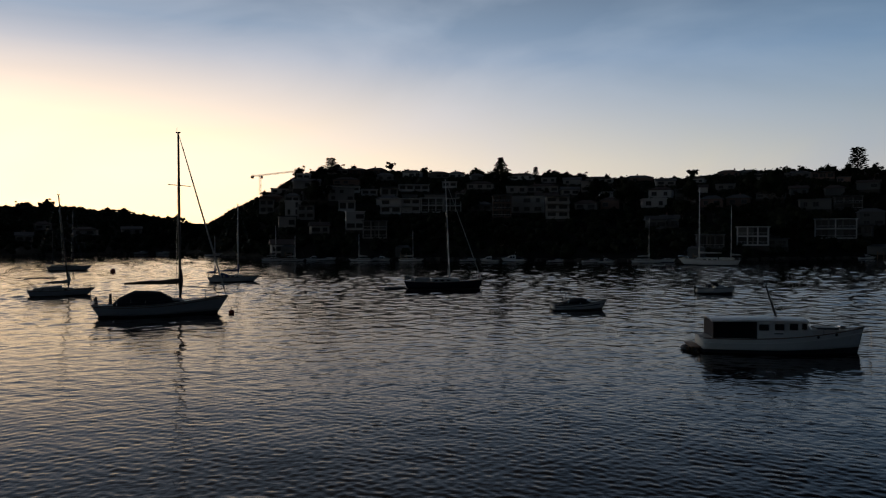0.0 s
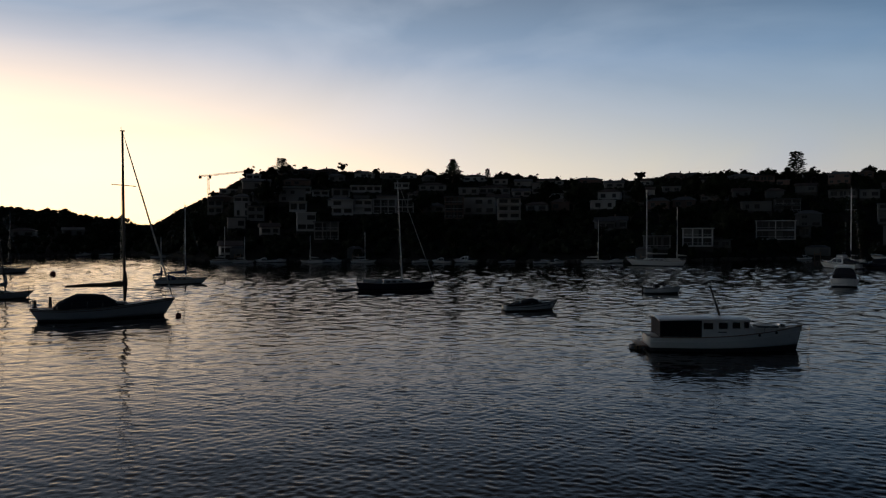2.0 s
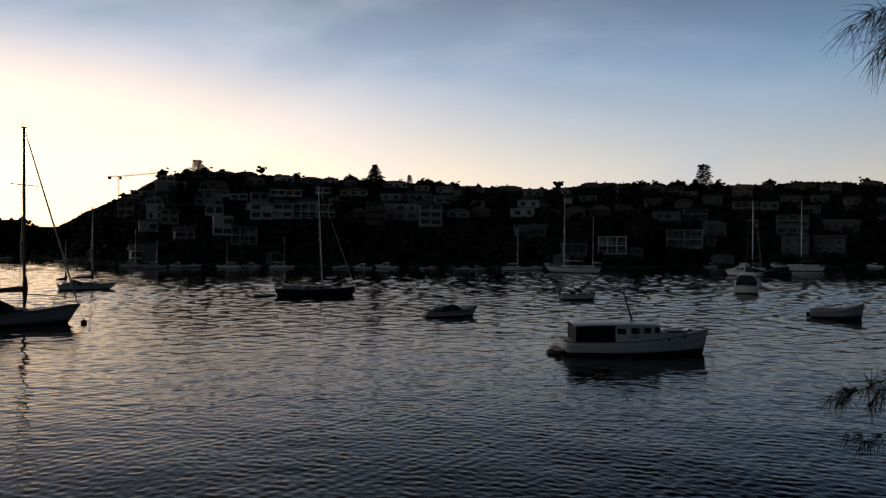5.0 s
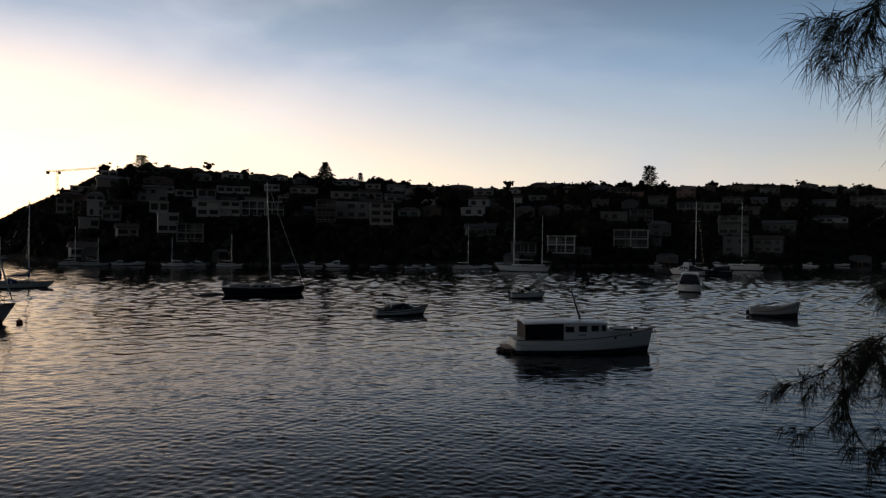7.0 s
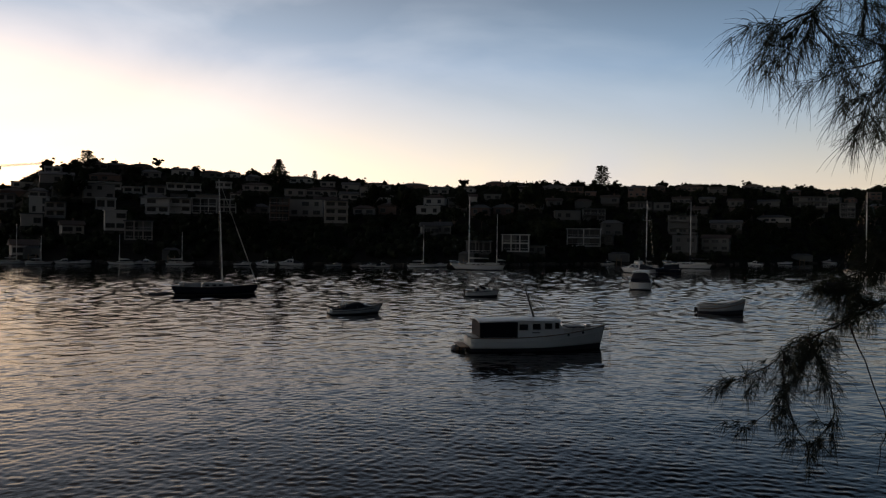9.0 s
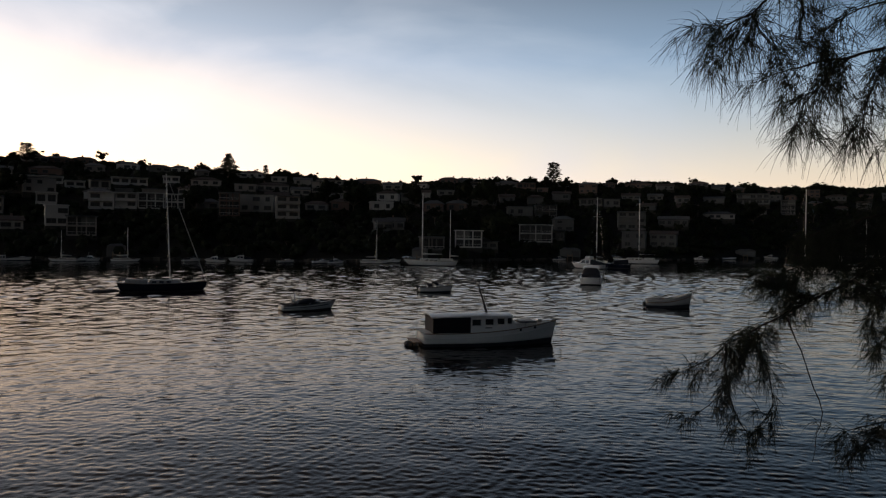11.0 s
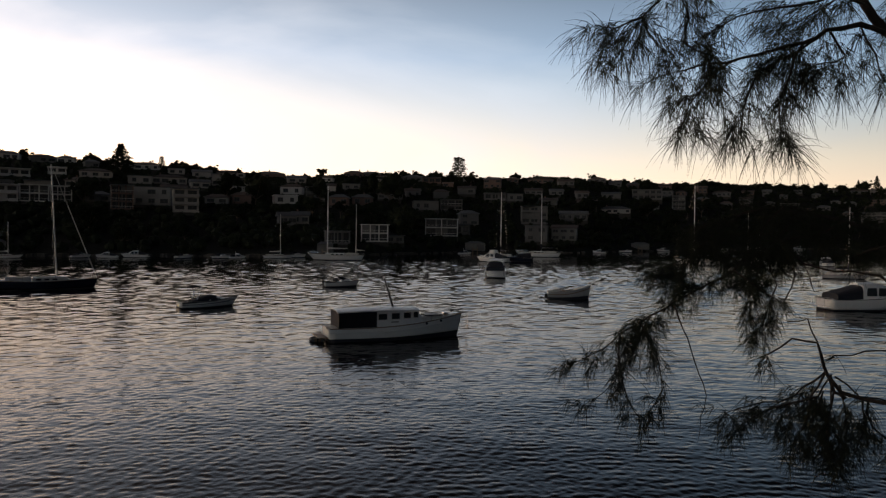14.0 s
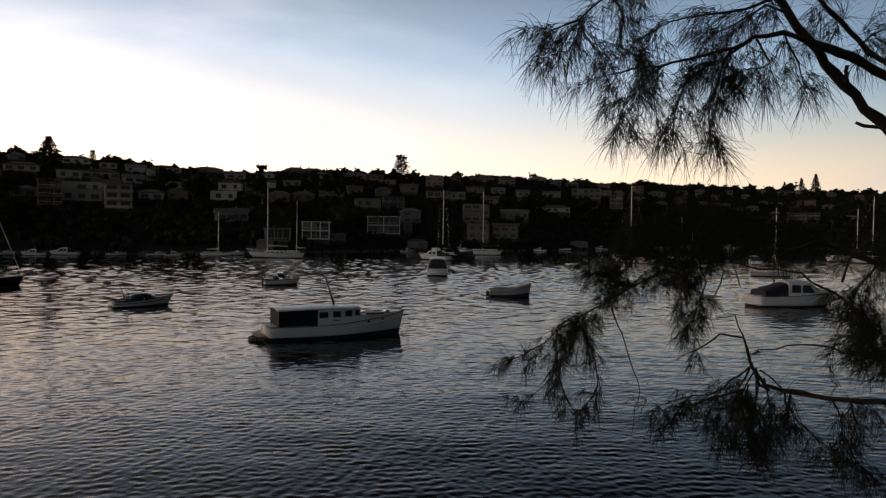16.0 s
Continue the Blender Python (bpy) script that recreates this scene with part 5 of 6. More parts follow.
crowned(-8.93, ridge_r(-8.9, 0.9), 6.35, TALLPINE, 15.0, "dark Norfolk pine above the flats on the ridge", 1.7)
crowned(4.62, ridge_r(4.6, 0.72), 6.4, CONEPINE, 13.0, "broad dark conical pine on the slope", 1.7)
crowned(7.4, ridge_r(7.4, 0.9), 5.65, TALLPINE, 15.0, "small thin pine on the ridge")
crowned(30.2, ridge_r(30.2, 0.86), 6.3, TALLPINE, 15.0, "tall dark Norfolk pine on the ridge", 1.35)
for az, el in ((60.3, 4.45), (61.2, 4.7), (59.2, 4.2)):
    crowned(az, ridge_r(az), el, CONEPINE, 13.0, "slender distant pine on the ridge")

for az, el, kind in ((-4.2, 5.95, FLAT[0]), (-14.1, 3.8, ROUND[1]), (19.3, 5.15, FLAT[2]), (25.6, 5.1, FLAT[0])):
    p = land_at(az, ridge_r(az, 0.95))
    size = max(0.5, (6.9 + ridge_r(az, 0.95) * math.tan(radians(el)) - p.z) / 9.0)
    stand(kind, p, size * 0.85, az * 53 % 360, "spreading gum tree on the ridge", "trees on the hillside", 1.2)

rng = random.Random(77)


def room_under(az, dist, z, spread_deg):
    """How tall foliage may grow there without covering a house behind it."""
    free = 30.0
    for a0, a1, d, el in HOUSES:
        if a0 - spread_deg < az < a1 + spread_deg and dist < d + 4:
            free = min(free, 6.9 + dist * math.tan(radians(el + 0.30)) - z)
    return free


for k, (az, dist, size) in enumerate(((25.6, 262, 1.45), (26.1, 285, 1.5), (24.7, 350, 1.9), (23.3, 372, 1.5), (28.4, 470, 1.0), (29.6, 465, 1.1), (31.2, 470, 1.0), (12.0, 330, 1.6),
                                      (14.2, 320, 1.7), (-10.2, 320, 1.5), (2.2, 300, 1.3), (19.2, 330, 1.5), (40.5, 400, 1.6), (45.0, 470, 1.7))):
    stand(ROUND[k % 4], land_at(az, dist), size, k * 71, "large dense dark tree standing between the houses", "trees on the hillside", 1.1)

count = 0
for attempt in range(9000):
    if count >= 280:
        break
    az = rng.uniform(-36, 68)
    if count < 130:
        u = rng.uniform(0.93, 1.04)
        size = rng.uniform(0.6, 1.25) * (0.7 if -21 < az < -17 else 1)
    else:
        u = rng.random() ** 1.15 * 0.92 + 0.02
        size = rng.uniform(0.7, 1.35)
    dist = ridge_r(az, u)
    p = land_at(az, dist)
    kind = rng.choice(FLAT if rng.random() < 0.35 and count >= 130 and az > -12 and u < 0.75 else ROUND)
    size = min(size, room_under(az, dist, p.z, math.degrees(3.2 * size / dist)) / (9.0 if count >= 130 else 5.6))
    if size < 0.4:
        continue
    if count < 130:
        p.z -= 1.7 * size
    stand(kind, p, size * (1 + max(0, dist - 480) / 900), rng.uniform(0, 360), "dark leafy gum tree on the hillside" if kind in FLAT else "dense dark rounded tree on the hillside", "trees on the hillside",
          rng.uniform(0.85, 1.15) if count >= 130 else rng.uniform(0.62, 0.8))
    count += 1


def undergrowth():
    """The scrub that covers the slopes between houses, and the woods along the far crest."""
    rng = random.Random(5)
    verts, faces = [], []
    for k in range(8600):
        az = rng.uniform(-38, 70)
        u = rng.random() ** 0.85 * 1.04 if k % 6 else rng.uniform(0.94, 1.03)
        dist = ridge_r(az, u)
        p = land_at(az, dist)
        r = rng.uniform(1.2, 2.9) * (1 + max(0, dist - 480) / 900)
        if u > 0.93:
            r = min(r, 1.9)
        r = min(r, room_under(az, dist, p.z, math.degrees(r / dist)) / 1.75)
        if r < 0.35:
            continue
        leaf_clump(verts, faces, (p.x, p.y, p.z + r * 0.6), r, rng, 10)
    for k in range(1300):
        az = rng.uniform(-38, 70)
        dist = ridge_r(az, rng.uniform(0.95, 1.02))
        p = land_at(az, dist)
        r = rng.uniform(0.9, 2.4) * (1 + max(0, dist - 480) / 700)
        if room_under(az, dist, p.z, math.degrees(r / dist)) < r * 1.2:
            continue
        leaf_clump(verts, faces, (p.x, p.y, p.z + rng.uniform(0.1, 0.75) * r), r, rng, 14)
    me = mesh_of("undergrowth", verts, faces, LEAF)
    tagged(new("undergrowth", me), "dense dark bush and scrub over the slopes", "bush", kind="stuff")


undergrowth()


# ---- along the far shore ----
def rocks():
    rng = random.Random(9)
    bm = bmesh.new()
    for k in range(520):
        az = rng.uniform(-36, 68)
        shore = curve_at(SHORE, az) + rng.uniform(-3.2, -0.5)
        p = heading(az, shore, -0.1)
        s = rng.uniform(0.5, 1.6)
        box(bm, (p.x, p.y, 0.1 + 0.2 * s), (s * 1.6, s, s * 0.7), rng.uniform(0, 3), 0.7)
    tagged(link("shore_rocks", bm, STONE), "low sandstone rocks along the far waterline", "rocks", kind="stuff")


rocks()
rng = random.Random(31)
for az, L, q in ((-13.4, 7.5, 10.5), (-6.6, 7.0, 8.0), (-2.6, 7.5, 9.0), (15.95, 8.5, 12.2), (52.9, 9, 12), (-11.9, 6.5, 7.5)):
    sloop(L, on_water(az, curve_at(SHORE, az) - 14, -az + rng.choice((0, 180)) + rng.uniform(-15, 15)), "small white sloop moored close to the far shore", "boats along the far shore",
          top=q, mat=PALEMAST, rails=False, cover=SAILCLOTH)
for az, L in ((-10.3, 6.0), (-4.9, 6), (3.7, 6.5), (5.6, 8.0), (12.9, 5.5), (30.8, 6), (41.4, 7), (46.2, 8), (55.6, 10)):
    cabin_cruiser(on_water(az, curve_at(SHORE, az) - rng.uniform(9, 14), -az + rng.choice((0, 180)) + rng.uniform(-20, 20)), 0.82 * L, "small white cruiser moored close to the far shore",
                  "boats along the far shore")
for az, L in ((-23.0, 6), (-21.5, 5.5), (-17.9, 6), (-9.3, 5.5), (-5.6, 5), (2.0, 5), (9.0, 5), (11.7, 5), (17.3, 6), (43.4, 6), (50.5, 7)):
    runabout(on_water(az, curve_at(SHORE, az) - rng.uniform(9, 14), -az + rng.uniform(-30, 30)), L, "small pale open boat near the far shore", group="boats along the far shore")


# ---- tower crane behind the ridge ----
def tower_crane():
    p = land_at(-14.41, 470)
    top = 6.9 + 470 * math.tan(radians(4.85))
    ob = thing("tower_crane", pose(p.x, p.y, p.z - 2, 0, 0, 14.4), "slender tower crane rising behind the ridge", "crane")
    h = top - p.z + 2

    def lattice(name, a, b, w, n, r):
        bm = bmesh.new()
        a, b = Vector(a), Vector(b)
        d = (b - a).normalized()
        u = d.orthogonal().normalized()
        v = d.cross(u)
        corners = [(u + v) * w / 2, (u - v) * w / 2, (-u - v) * w / 2, (v - u) * w / 2]
        for c in corners:
            tube(bm, [a + c, b + c], r, 4)
        for k in range(n):
            for i in range(4):
                tube(bm, [a.lerp(b, k / n) + corners[i], a.lerp(b, (k + 1) / n) + corners[(i + 1) % 4]], r * 0.6, 3)
        return part(name, bm, DARKSPAR, ob)

    lattice("mast", (0, 0, 0), (0, 0, h), 1.0, 14, 0.085)
    lattice("jib", (0, 0, h), (22.5, 0, h + 3.2), 0.75, 16, 0.075)
    lattice("counter_jib", (0, 0, h), (-5.5, 0, h - 0.4), 0.75, 5, 0.075)
    bm = bmesh.new()
    box(bm, (-4.8, 0, h - 1.2), (1.8, 1.4, 1.6))
    part("counterweight", bm, STONE, ob)
    bm = bmesh.new()
    box(bm, (1.1, 0, h - 1.0), (1.4, 1.3, 1.8), bevel=0.1)
    part("cab", bm, GREY_WALL, ob)


tower_crane()


# ---- the she-oak on the bank ----
OAKBARK = material("dark_sheoak_bark", (0.028, 0.023, 0.020), 0.9, grain=0.3, coarse=0.25, scale=14, bump=0.6, spec=0.15)
NEEDLE = material("dark_green_sheoak_needles", (0.020, 0.024, 0.016), 0.8, grain=0.3, coarse=0.2, scale=9, spec=0.1)
oak_foot = heading(74.5, 4.9)
oak = thing("sheoak_tree", pose(0, 0, 0), "she-oak with drooping needle-like twigs beside the water", "tree")
BOUGHS = []


def jitter_path(pts, rng, amount):
    """Subdivides a bough and makes it slightly crooked."""
    out = [Vector(pts[0])]
    for a, b in zip(pts, pts[1:]):
        a, b = Vector(a), Vector(b)
        n = max(2, int((b - a).length / 0.06))
        for k in range(1, n + 1):
            w = amount if k < n else 0.0
            out.append(a.lerp(b, k / n) + Vector((rng.gauss(0, w), rng.gauss(0, w), rng.gauss(0, w))))
    return out


def branch(name, r0, r1, pts):
    rng = random.Random(len(BOUGHS) + 3)
    path = jitter_path(pts, rng, 0.007 if name != "limb" else 0.004)
    r0, r1 = 0.74 * r0, 0.74 * r1
    n = len(path)
    bm = bmesh.new()
    tube(bm, path, [(r0 + (r1 - r0) * k / (n - 1)) * rng.uniform(0.88, 1.12) for k in range(n)], 7)
    part(name, bm, OAKBARK, oak, smooth=True)
    BOUGHS.append((name, r0, r1, path))


bm = bmesh.new()
tx, ty = oak_foot.x, oak_foot.y
tube(bm, [(tx, ty, 3.0), (tx - 0.02, ty + 0.02, 4.2), (tx - 0.1, ty - 0.05, 5.4), (tx - 0.15, ty - 0.1, 6.6), (tx - 0.1, ty - 0.1, 7.8), (tx + 0.05, ty, 9.2)],
     [0.19, 0.15, 0.13, 0.115, 0.095, 0.05], 12)
part("trunk", bm, OAKBARK, oak, smooth=True)
branch("limb", 0.0550, 0.0200, [(4.13, 1.19, 6.67), (3.97, 1.48, 7.12), (3.80, 1.74, 7.51), (3.68, 1.85, 7.68), (3.59, 1.90, 7.78), (3.49, 1.94, 7.90), (3.40, 1.98, 8.01), (3.31, 2.01, 8.10), (3.18, 2.10, 8.29), (3.00, 2.26, 8.46)])
branch("limb", 0.0420, 0.0260, [(4.23, 1.23, 7.25), (3.98, 1.49, 7.55), (3.72, 1.72, 7.73), (3.54, 1.75, 7.78), (3.32, 1.85, 7.84)])
branch("limb", 0.0300, 0.0120, [(4.32, 1.26, 7.45), (4.14, 1.55, 7.66), (3.94, 1.81, 7.84), (3.82, 1.85, 7.92), (3.69, 1.93, 8.06), (3.59, 1.94, 8.12), (3.46, 2.00, 8.35)])
branch("bough", 0.0180, 0.0035, [(3.32, 1.85, 7.84), (3.24, 1.91, 7.88), (3.13, 2.00, 7.86), (3.04, 2.05, 7.80), (2.94, 2.13, 7.77), (2.79, 2.26, 7.72), (2.64, 2.37, 7.69), (2.51, 2.44, 7.65)])
branch("bough", 0.0090, 0.0030, [(3.20, 2.05, 7.87), (3.10, 2.13, 7.78), (3.01, 2.18, 7.73), (2.93, 2.22, 7.65), (2.87, 2.23, 7.51), (2.84, 2.22, 7.41)])
branch("bough", 0.0120, 0.0030, [(2.78, 2.28, 8.20), (2.65, 2.36, 8.12), (2.54, 2.41, 8.03), (2.43, 2.45, 7.92), (2.34, 2.47, 7.88), (2.24, 2.49, 7.86)])
branch("bough", 0.0050, 0.0030, [(2.47, 2.48, 7.94), (2.48, 2.44, 7.84), (2.50, 2.37, 7.76)])
branch("bough", 0.0070, 0.0030, [(3.21, 2.03, 7.87), (3.23, 1.97, 7.75), (3.19, 2.00, 7.72), (3.13, 2.06, 7.71)])
branch("stub", 0.0160, 0.0120, [(3.49, 1.74, 7.65), (3.49, 1.74, 7.69), (3.49, 1.74, 7.73)])
branch("stub", 0.0140, 0.0110, [(3.85, 1.68, 7.46), (3.82, 1.75, 7.47), (3.78, 1.84, 7.50)])
branch("bough", 0.0100, 0.0030, [(3.16, 1.92, 8.03), (3.07, 2.02, 7.98), (2.97, 2.13, 7.97), (2.84, 2.25, 7.94), (2.74, 2.34, 7.86)])
branch("bough", 0.0080, 0.0030, [(3.51, 1.70, 7.83), (3.49, 1.63, 7.85), (3.48, 1.53, 7.88)])
branch("limb", 0.0320, 0.0070, [(4.61, 1.32, 6.53), (4.46, 1.65, 6.65), (4.29, 1.95, 6.77), (4.12, 2.20, 6.90), (3.96, 2.40, 7.01), (3.75, 2.64, 7.09), (3.58, 2.79, 7.05), (3.38, 2.97, 6.95)])
branch("bough", 0.0140, 0.0030, [(3.77, 2.55, 7.07), (3.66, 2.62, 6.89), (3.49, 2.76, 6.72), (3.29, 2.92, 6.57), (3.12, 3.03, 6.45), (2.96, 3.12, 6.34), (2.86, 3.15, 6.25), (2.70, 3.22, 6.17)])
branch("twig", 0.0060, 0.0020, [(3.17, 2.90, 6.51), (3.22, 2.85, 6.33), (3.26, 2.80, 6.13), (3.29, 2.77, 6.01), (3.27, 2.79, 5.89), (3.26, 2.80, 5.74)])
branch("bough", 0.0070, 0.0120, [(3.68, 2.59, 6.89), (3.70, 2.47, 6.77), (3.74, 2.32, 6.73), (3.80, 2.11, 6.72), (3.80, 2.00, 6.65), (3.82, 1.87, 6.58), (3.83, 1.72, 6.44), (3.90, 1.43, 6.29), (3.94, 1.12, 6.23)])
branch("twig", 0.0050, 0.0030, [(3.74, 2.50, 6.77), (3.76, 2.47, 6.68), (3.77, 2.45, 6.61)])
branch("bough", 0.0060, 0.0140, [(3.40, 2.47, 6.28), (3.45, 2.36, 6.38), (3.50, 2.25, 6.37), (3.50, 2.21, 6.25), (3.51, 2.16, 6.13), (3.52, 2.11, 6.11)])
branch("twig", 0.0060, 0.0030, [(3.53, 2.27, 6.37), (3.49, 2.30, 6.49), (3.41, 2.36, 6.47)])
branch("limb", 0.0240, 0.0120, [(4.04, 1.14, 6.11), (3.91, 1.43, 6.12), (3.77, 1.69, 6.11), (3.65, 1.87, 6.10), (3.54, 2.01, 6.12), (3.45, 2.09, 6.15), (3.38, 2.13, 6.25)])
branch("bough", 0.0100, 0.0050, [(4.04, 1.15, 6.27), (3.93, 1.44, 6.29), (3.80, 1.70, 6.31), (3.68, 1.89, 6.36), (3.61, 1.99, 6.36), (3.49, 2.15, 6.32)])
branch("stub", 0.0110, 0.0090, [(3.88, 2.28, 6.82), (3.93, 2.19, 6.86), (3.98, 2.10, 6.90)])
branch("bough", 0.0080, 0.0030, [(3.65, 2.07, 6.09), (3.61, 2.02, 5.97), (3.60, 1.90, 5.90), (3.57, 1.80, 5.86)])
branch("bough", 0.0080, 0.0030, [(3.55, 2.24, 6.21), (3.45, 2.34, 6.08), (3.34, 2.44, 6.04), (3.20, 2.56, 5.97)])
branch("bough", 0.0070, 0.0030, [(2.92, 3.09, 6.35), (2.92, 3.07, 6.16), (2.93, 3.03, 6.00), (2.97, 2.97, 5.88)])
branch("bough", 0.0060, 0.0030, [(3.08, 3.00, 6.45), (3.00, 3.06, 6.22), (2.91, 3.12, 6.05), (2.82, 3.18, 5.95)])
branch("bough", 0.0070, 0.0030, [(3.45, 2.73, 6.72), (3.50, 2.62, 6.64), (3.56, 2.50, 6.55)])
branch("bough", 0.0100, 0.0030, [(3.68, 2.59, 7.08), (3.62, 2.67, 6.97), (3.50, 2.83, 6.90), (3.38, 2.98, 6.80), (3.24, 3.12, 6.72)])
branch("bough", 0.0100, 0.0030, [(4.10, 1.86, 6.78), (4.04, 1.91, 6.68), (3.99, 1.94, 6.54), (3.97, 1.90, 6.38)])
branch("bough", 0.0070, 0.0030, [(3.86, 1.89, 6.58), (3.90, 1.81, 6.51), (3.93, 1.74, 6.34)])
branch("bough", 0.0090, 0.0030, [(3.85, 2.33, 7.01), (3.78, 2.41, 6.94), (3.69, 2.53, 6.91), (3.57, 2.68, 6.84), (3.49, 2.77, 6.79)])
branch("bough", 0.0080, 0.0030, [(3.72, 2.62, 7.09), (3.79, 2.49, 6.98), (3.86, 2.35, 6.90), (3.89, 2.27, 6.75)])
branch("bough", 0.0080, 0.0030, [(3.55, 2.76, 7.05), (3.43, 2.89, 6.90), (3.33, 2.98, 6.73), (3.27, 3.01, 6.62)])
branch("bough", 0.0080, 0.0030, [(3.62, 2.67, 6.97), (3.59, 2.65, 6.81), (3.54, 2.67, 6.64), (3.49, 2.68, 6.51)])
branch("bough", 0.0090, 0.0030, [(3.47, 2.18, 6.24), (3.42, 2.23, 6.10), (3.40, 2.24, 5.95), (3.35, 2.27, 5.86)])
branch("bough", 0.0080, 0.0030, [(3.49, 2.15, 6.14), (3.47, 2.16, 6.02), (3.45, 2.16, 5.88), (3.46, 2.11, 5.80)])
branch("bough", 0.0080, 0.0030, [(3.69, 1.78, 6.11), (3.69, 1.75, 6.00), (3.66, 1.76, 5.86), (3.67, 1.71, 5.79)])
branch("bough", 0.0090, 0.0030, [(3.07, 2.07, 7.81), (3.01, 2.09, 7.66), (2.96, 2.11, 7.52), (2.94, 2.08, 7.39)])
branch("bough", 0.0080, 0.0030, [(2.80, 2.26, 7.72), (2.72, 2.31, 7.63), (2.64, 2.35, 7.52), (2.59, 2.35, 7.41)])
branch("bough", 0.0100, 0.0030, [(3.28, 1.92, 7.98), (3.20, 1.98, 8.02), (3.11, 2.07, 7.94), (3.02, 2.13, 7.89)])
branch("bough", 0.0070, 0.0030, [(2.57, 2.37, 8.05), (2.59, 2.31, 7.91), (2.55, 2.30, 7.79), (2.57, 2.22, 7.73)])
branch("bough", 0.0060, 0.0030, [(2.47, 2.48, 7.93), (2.36, 2.48, 7.80), (2.27, 2.46, 7.69)])
branch("bough", 0.0070, 0.0030, [(3.36, 1.98, 7.91), (3.37, 1.91, 7.76), (3.36, 1.87, 7.64)])
branch("bough", 0.0060, 0.0030, [(3.03, 3.05, 6.43), (3.08, 2.95, 6.23), (3.08, 2.90, 6.04), (3.01, 2.93, 5.91)])
branch("bough", 0.0065, 0.0030, [(3.50, 2.17, 6.22), (3.47, 2.22, 6.10), (3.43, 2.28, 6.01), (3.38, 2.34, 5.92)])
branch("bough", 0.0065, 0.0030, [(3.50, 2.17, 6.21), (3.50, 2.17, 6.07), (3.49, 2.19, 5.94), (3.50, 2.17, 5.80)])
branch("bough", 0.0065, 0.0030, [(3.51, 2.16, 6.21), (3.56, 2.06, 6.12), (3.64, 1.94, 6.11), (3.71, 1.80, 6.11), (3.78, 1.64, 6.10)])
branch("bough", 0.0080, 0.0030, [(3.47, 2.22, 6.10), (3.38, 2.35, 6.04), (3.32, 2.43, 5.99), (3.25, 2.52, 5.90)])
branch("bough", 0.0080, 0.0030, [(3.57, 2.05, 6.11), (3.58, 2.04, 6.00), (3.56, 2.07, 5.86)])
branch("bough", 0.0080, 0.0030, [(3.67, 1.87, 6.11), (3.69, 1.83, 6.02), (3.70, 1.82, 5.91)])
branch("bough", 0.0070, 0.0030, [(3.52, 2.14, 6.17), (3.53, 2.11, 6.04), (3.52, 2.13, 5.90)])
branch("bough", 0.0070, 0.0030, [(3.48, 2.20, 6.13), (3.45, 2.24, 5.98), (3.45, 2.25, 5.84)])
branch("bough", 0.0100, 0.0030, [(3.87, 1.93, 6.68), (3.89, 1.89, 6.83), (3.92, 1.82, 6.89), (3.95, 1.75, 6.86)])
branch("bough", 0.0080, 0.0030, [(3.90, 1.86, 6.62), (3.92, 1.83, 6.48), (3.91, 1.83, 6.33)])
branch("bough", 0.0080, 0.0030, [(3.93, 1.80, 6.55), (3.95, 1.76, 6.40), (3.96, 1.73, 6.28)])
branch("bough", 0.0080, 0.0030, [(3.41, 2.95, 6.61), (3.34, 3.03, 6.62), (3.26, 3.11, 6.68)])
branch("bough", 0.0080, 0.0030, [(3.65, 2.66, 6.81), (3.68, 2.62, 6.64), (3.65, 2.66, 6.49), (3.61, 2.70, 6.36)])
branch("bough", 0.0070, 0.0030, [(3.70, 2.59, 6.84), (3.73, 2.54, 6.71), (3.70, 2.59, 6.54), (3.68, 2.62, 6.42)])


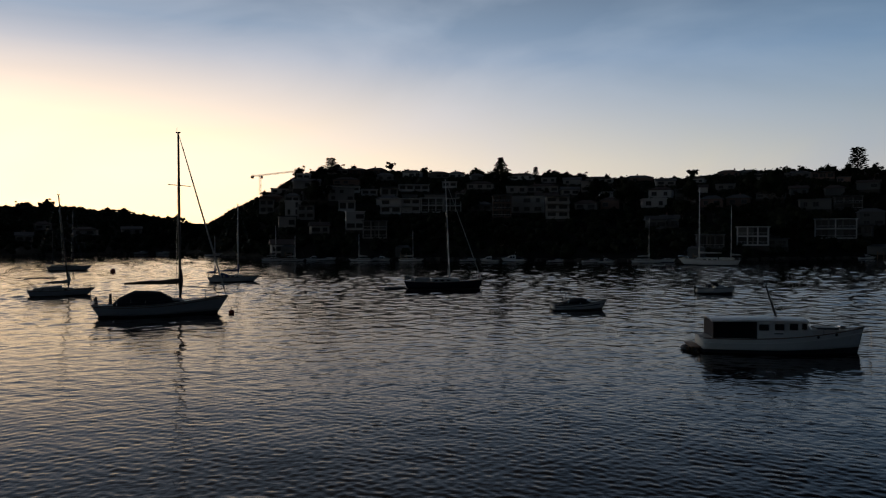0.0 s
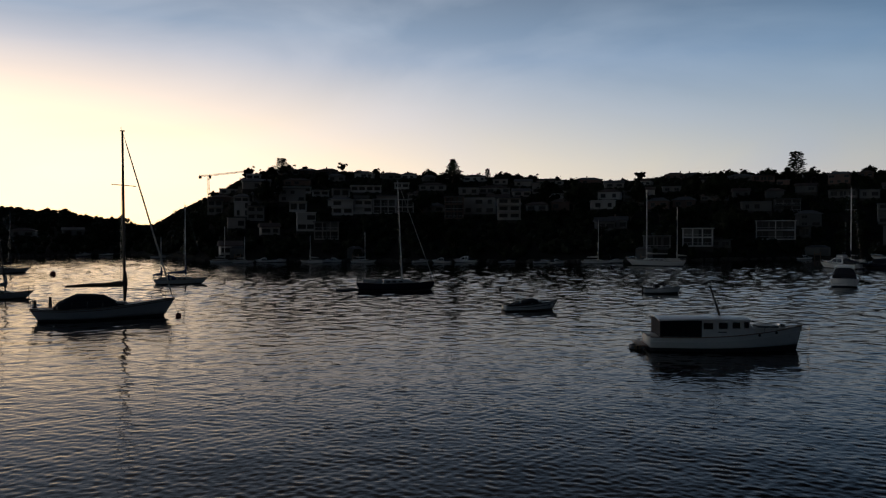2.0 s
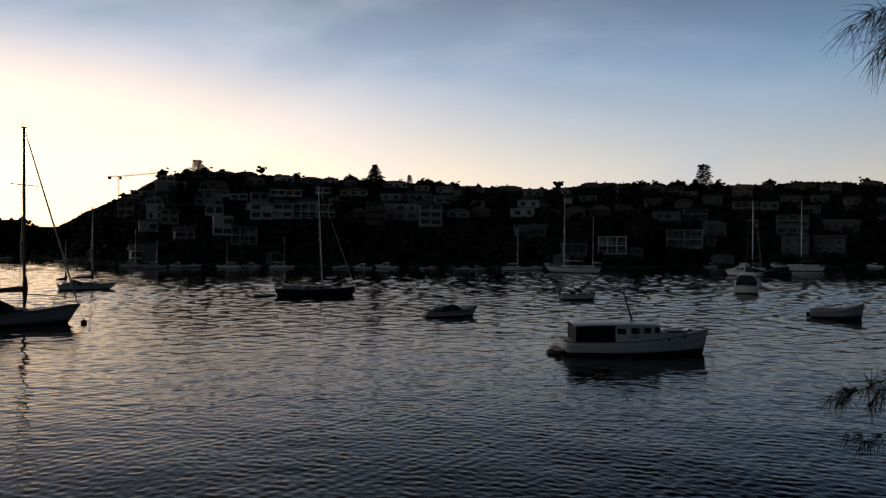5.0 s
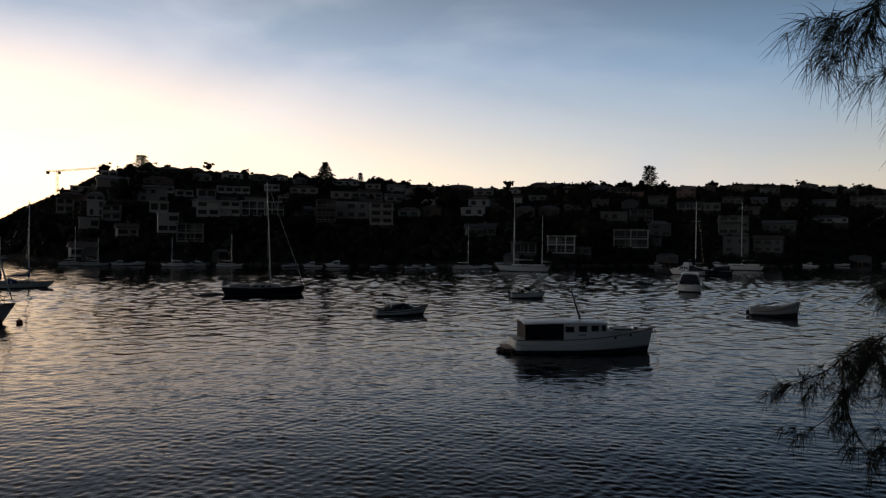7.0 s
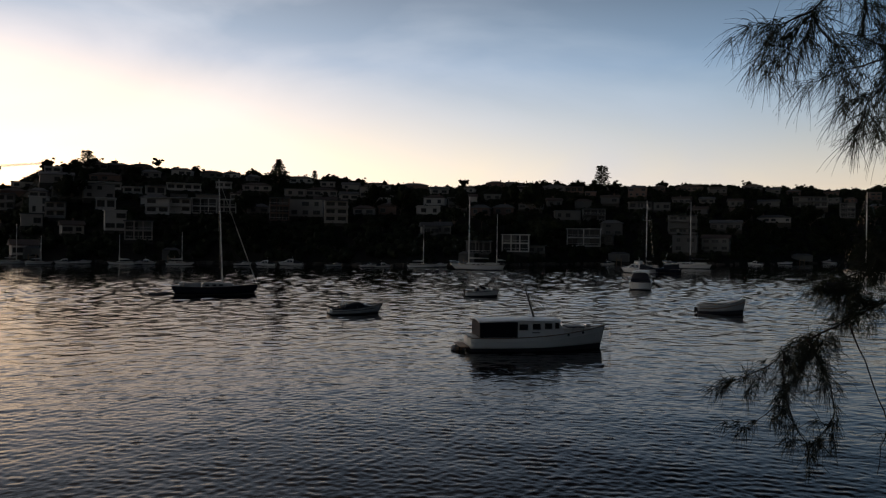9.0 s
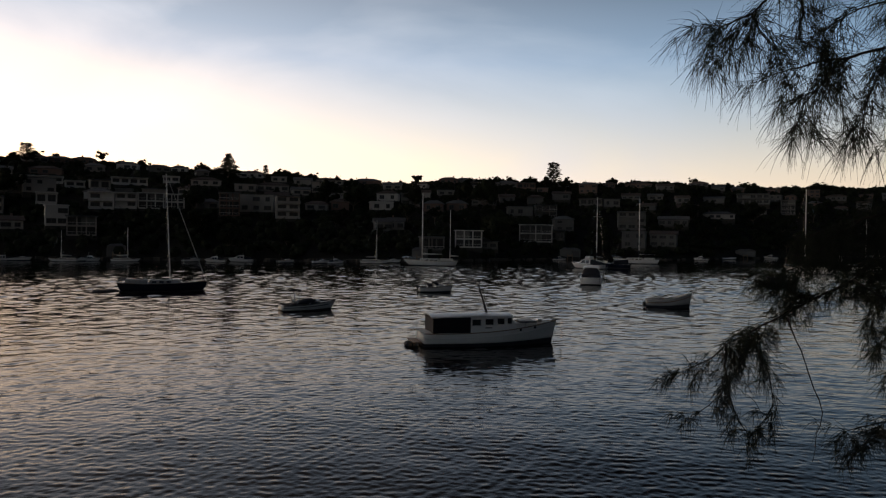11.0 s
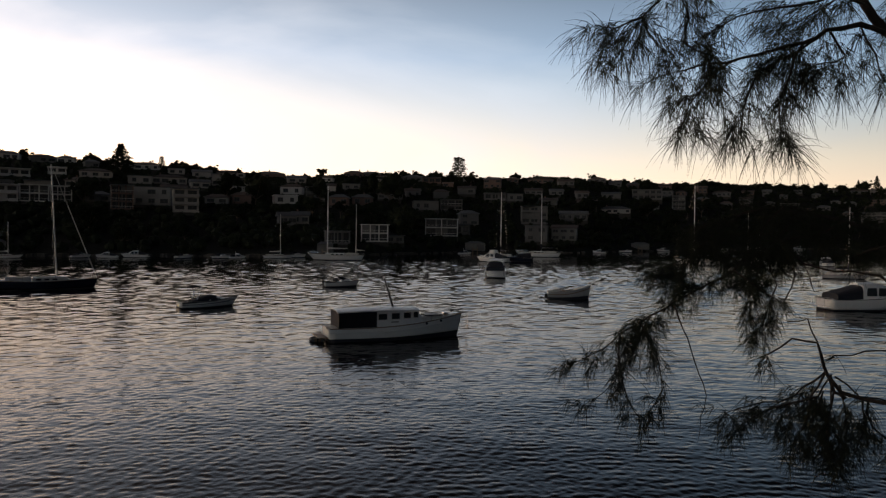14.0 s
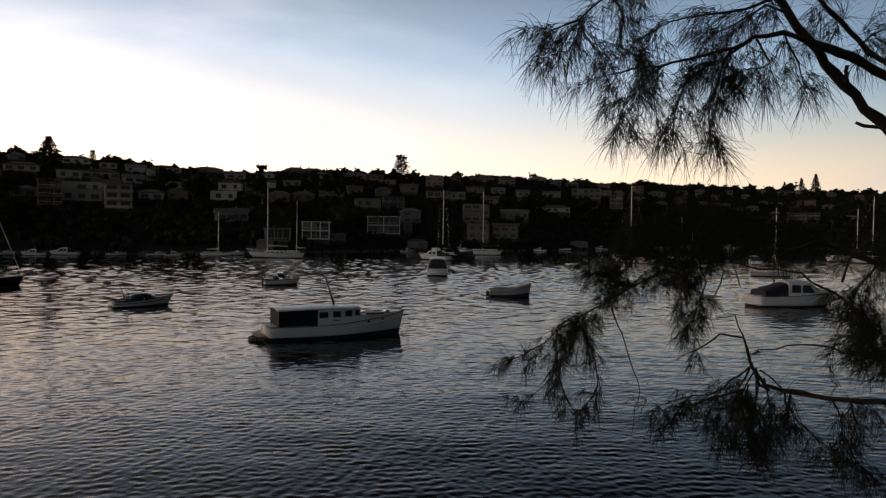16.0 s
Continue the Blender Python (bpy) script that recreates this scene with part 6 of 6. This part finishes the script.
def needles():
    """Drooping needle twigs in tufts along the thin boughs: past counting, so one mesh."""
    rng = random.Random(41)
    verts, faces = [], []

    def strand(p, d, length, r, droop):
        segs = 3 if length > 0.1 else 2
        i0 = len(verts)
        p, d = p.copy(), d.normalized()
        a = d.orthogonal().normalized()
        b = d.cross(a)
        for k in range(segs + 1):
            w = r * (1 - 0.75 * k / segs)
            for j in range(3):
                verts.append(p + (a * math.cos(2.094 * j) + b * math.sin(2.094 * j)) * w)
            p = p + d * (length / segs)
            d = (d + Vector((0, 0, -droop)) + Vector((rng.gauss(0, 0.05), rng.gauss(0, 0.05), rng.gauss(0, 0.05)))).normalized()
        for k in range(segs):
            for j in range(3):
                m = (j + 1) % 3
                faces.append((i0 + 3 * k + j, i0 + 3 * k + m, i0 + 3 * k + 3 + m, i0 + 3 * k + 3 + j))
        return p

    def tuft(p, d, n, length, r=0.0016):
        for _ in range(n):
            e = (d.normalized() * 0.7 + Vector((rng.gauss(0, 0.5), rng.gauss(0, 0.5), rng.gauss(-0.25, 0.45)))).normalized()
            strand(p + Vector((rng.gauss(0, 0.008), rng.gauss(0, 0.008), rng.gauss(0, 0.008))), e, length * rng.uniform(0.5, 1.15), r, rng.uniform(0.1, 0.45))

    for index, (name, r0, r1, path) in enumerate(BOUGHS):
        if name in ("stub", "twig"):
            continue
        if name == "limb" and path[-1].z < 6.6:
            continue
        thin = [k for k in range(len(path)) if r0 + (r1 - r0) * k / (len(path) - 1) < (0.0095 if name != "limb" else 0.015)]
        upper = path[-1].z > 7.1
        for k in thin:
            p = path[k]
            if p.length < 2.5 or math.degrees(math.atan2(p.x, p.y)) > 72:
                continue
            bare = 54.5 < math.degrees(math.atan2(p.x, p.y)) < 63.5 and -6.2 < math.degrees(math.atan2(p.z - 6.9, p.length)) < -0.8
            if bare and rng.random() < 0.88:
                continue
            along = path[min(k + 1, len(path) - 1)] - path[max(k - 1, 0)]
            if r1 > r0:
                along = -along
            for _ in range(3 if upper else 8 if name == "limb" else 6 if p.z > 6.35 else 4):
                if rng.random() < 0.85:
                    at = p
                    way = (along.normalized() * 0.9 + Vector((rng.gauss(0, 0.7), rng.gauss(0, 0.7), rng.gauss(-0.2, 0.6)))).normalized()
                    for hop in range(rng.randint(1, 2 if not upper else 3)):
                        at = strand(at, way, rng.uniform(0.02, 0.055), 0.0026 - 0.0004 * hop, 0.12)
                        way = (way + Vector((rng.gauss(0, 0.35), rng.gauss(0, 0.35), rng.gauss(-0.2, 0.3)))).normalized()
                        tuft(at, way + Vector((0, 0, -0.35)), rng.randint(8, 13), 0.19 if upper else 0.125, 0.0015 if upper else 0.0017)
        tuft(path[-1] if r1 < r0 else path[0], path[-1] - path[-2] if r1 < r0 else path[0] - path[1], 20 if upper else 16, 0.15 if upper else 0.13)
    me = mesh_of("foliage", verts, faces, NEEDLE)
    ob = new("foliage", me)
    ob.parent = oak
    ob["label"] = "fine drooping dark green needles"
    ob["kind"] = "stuff"


needles()
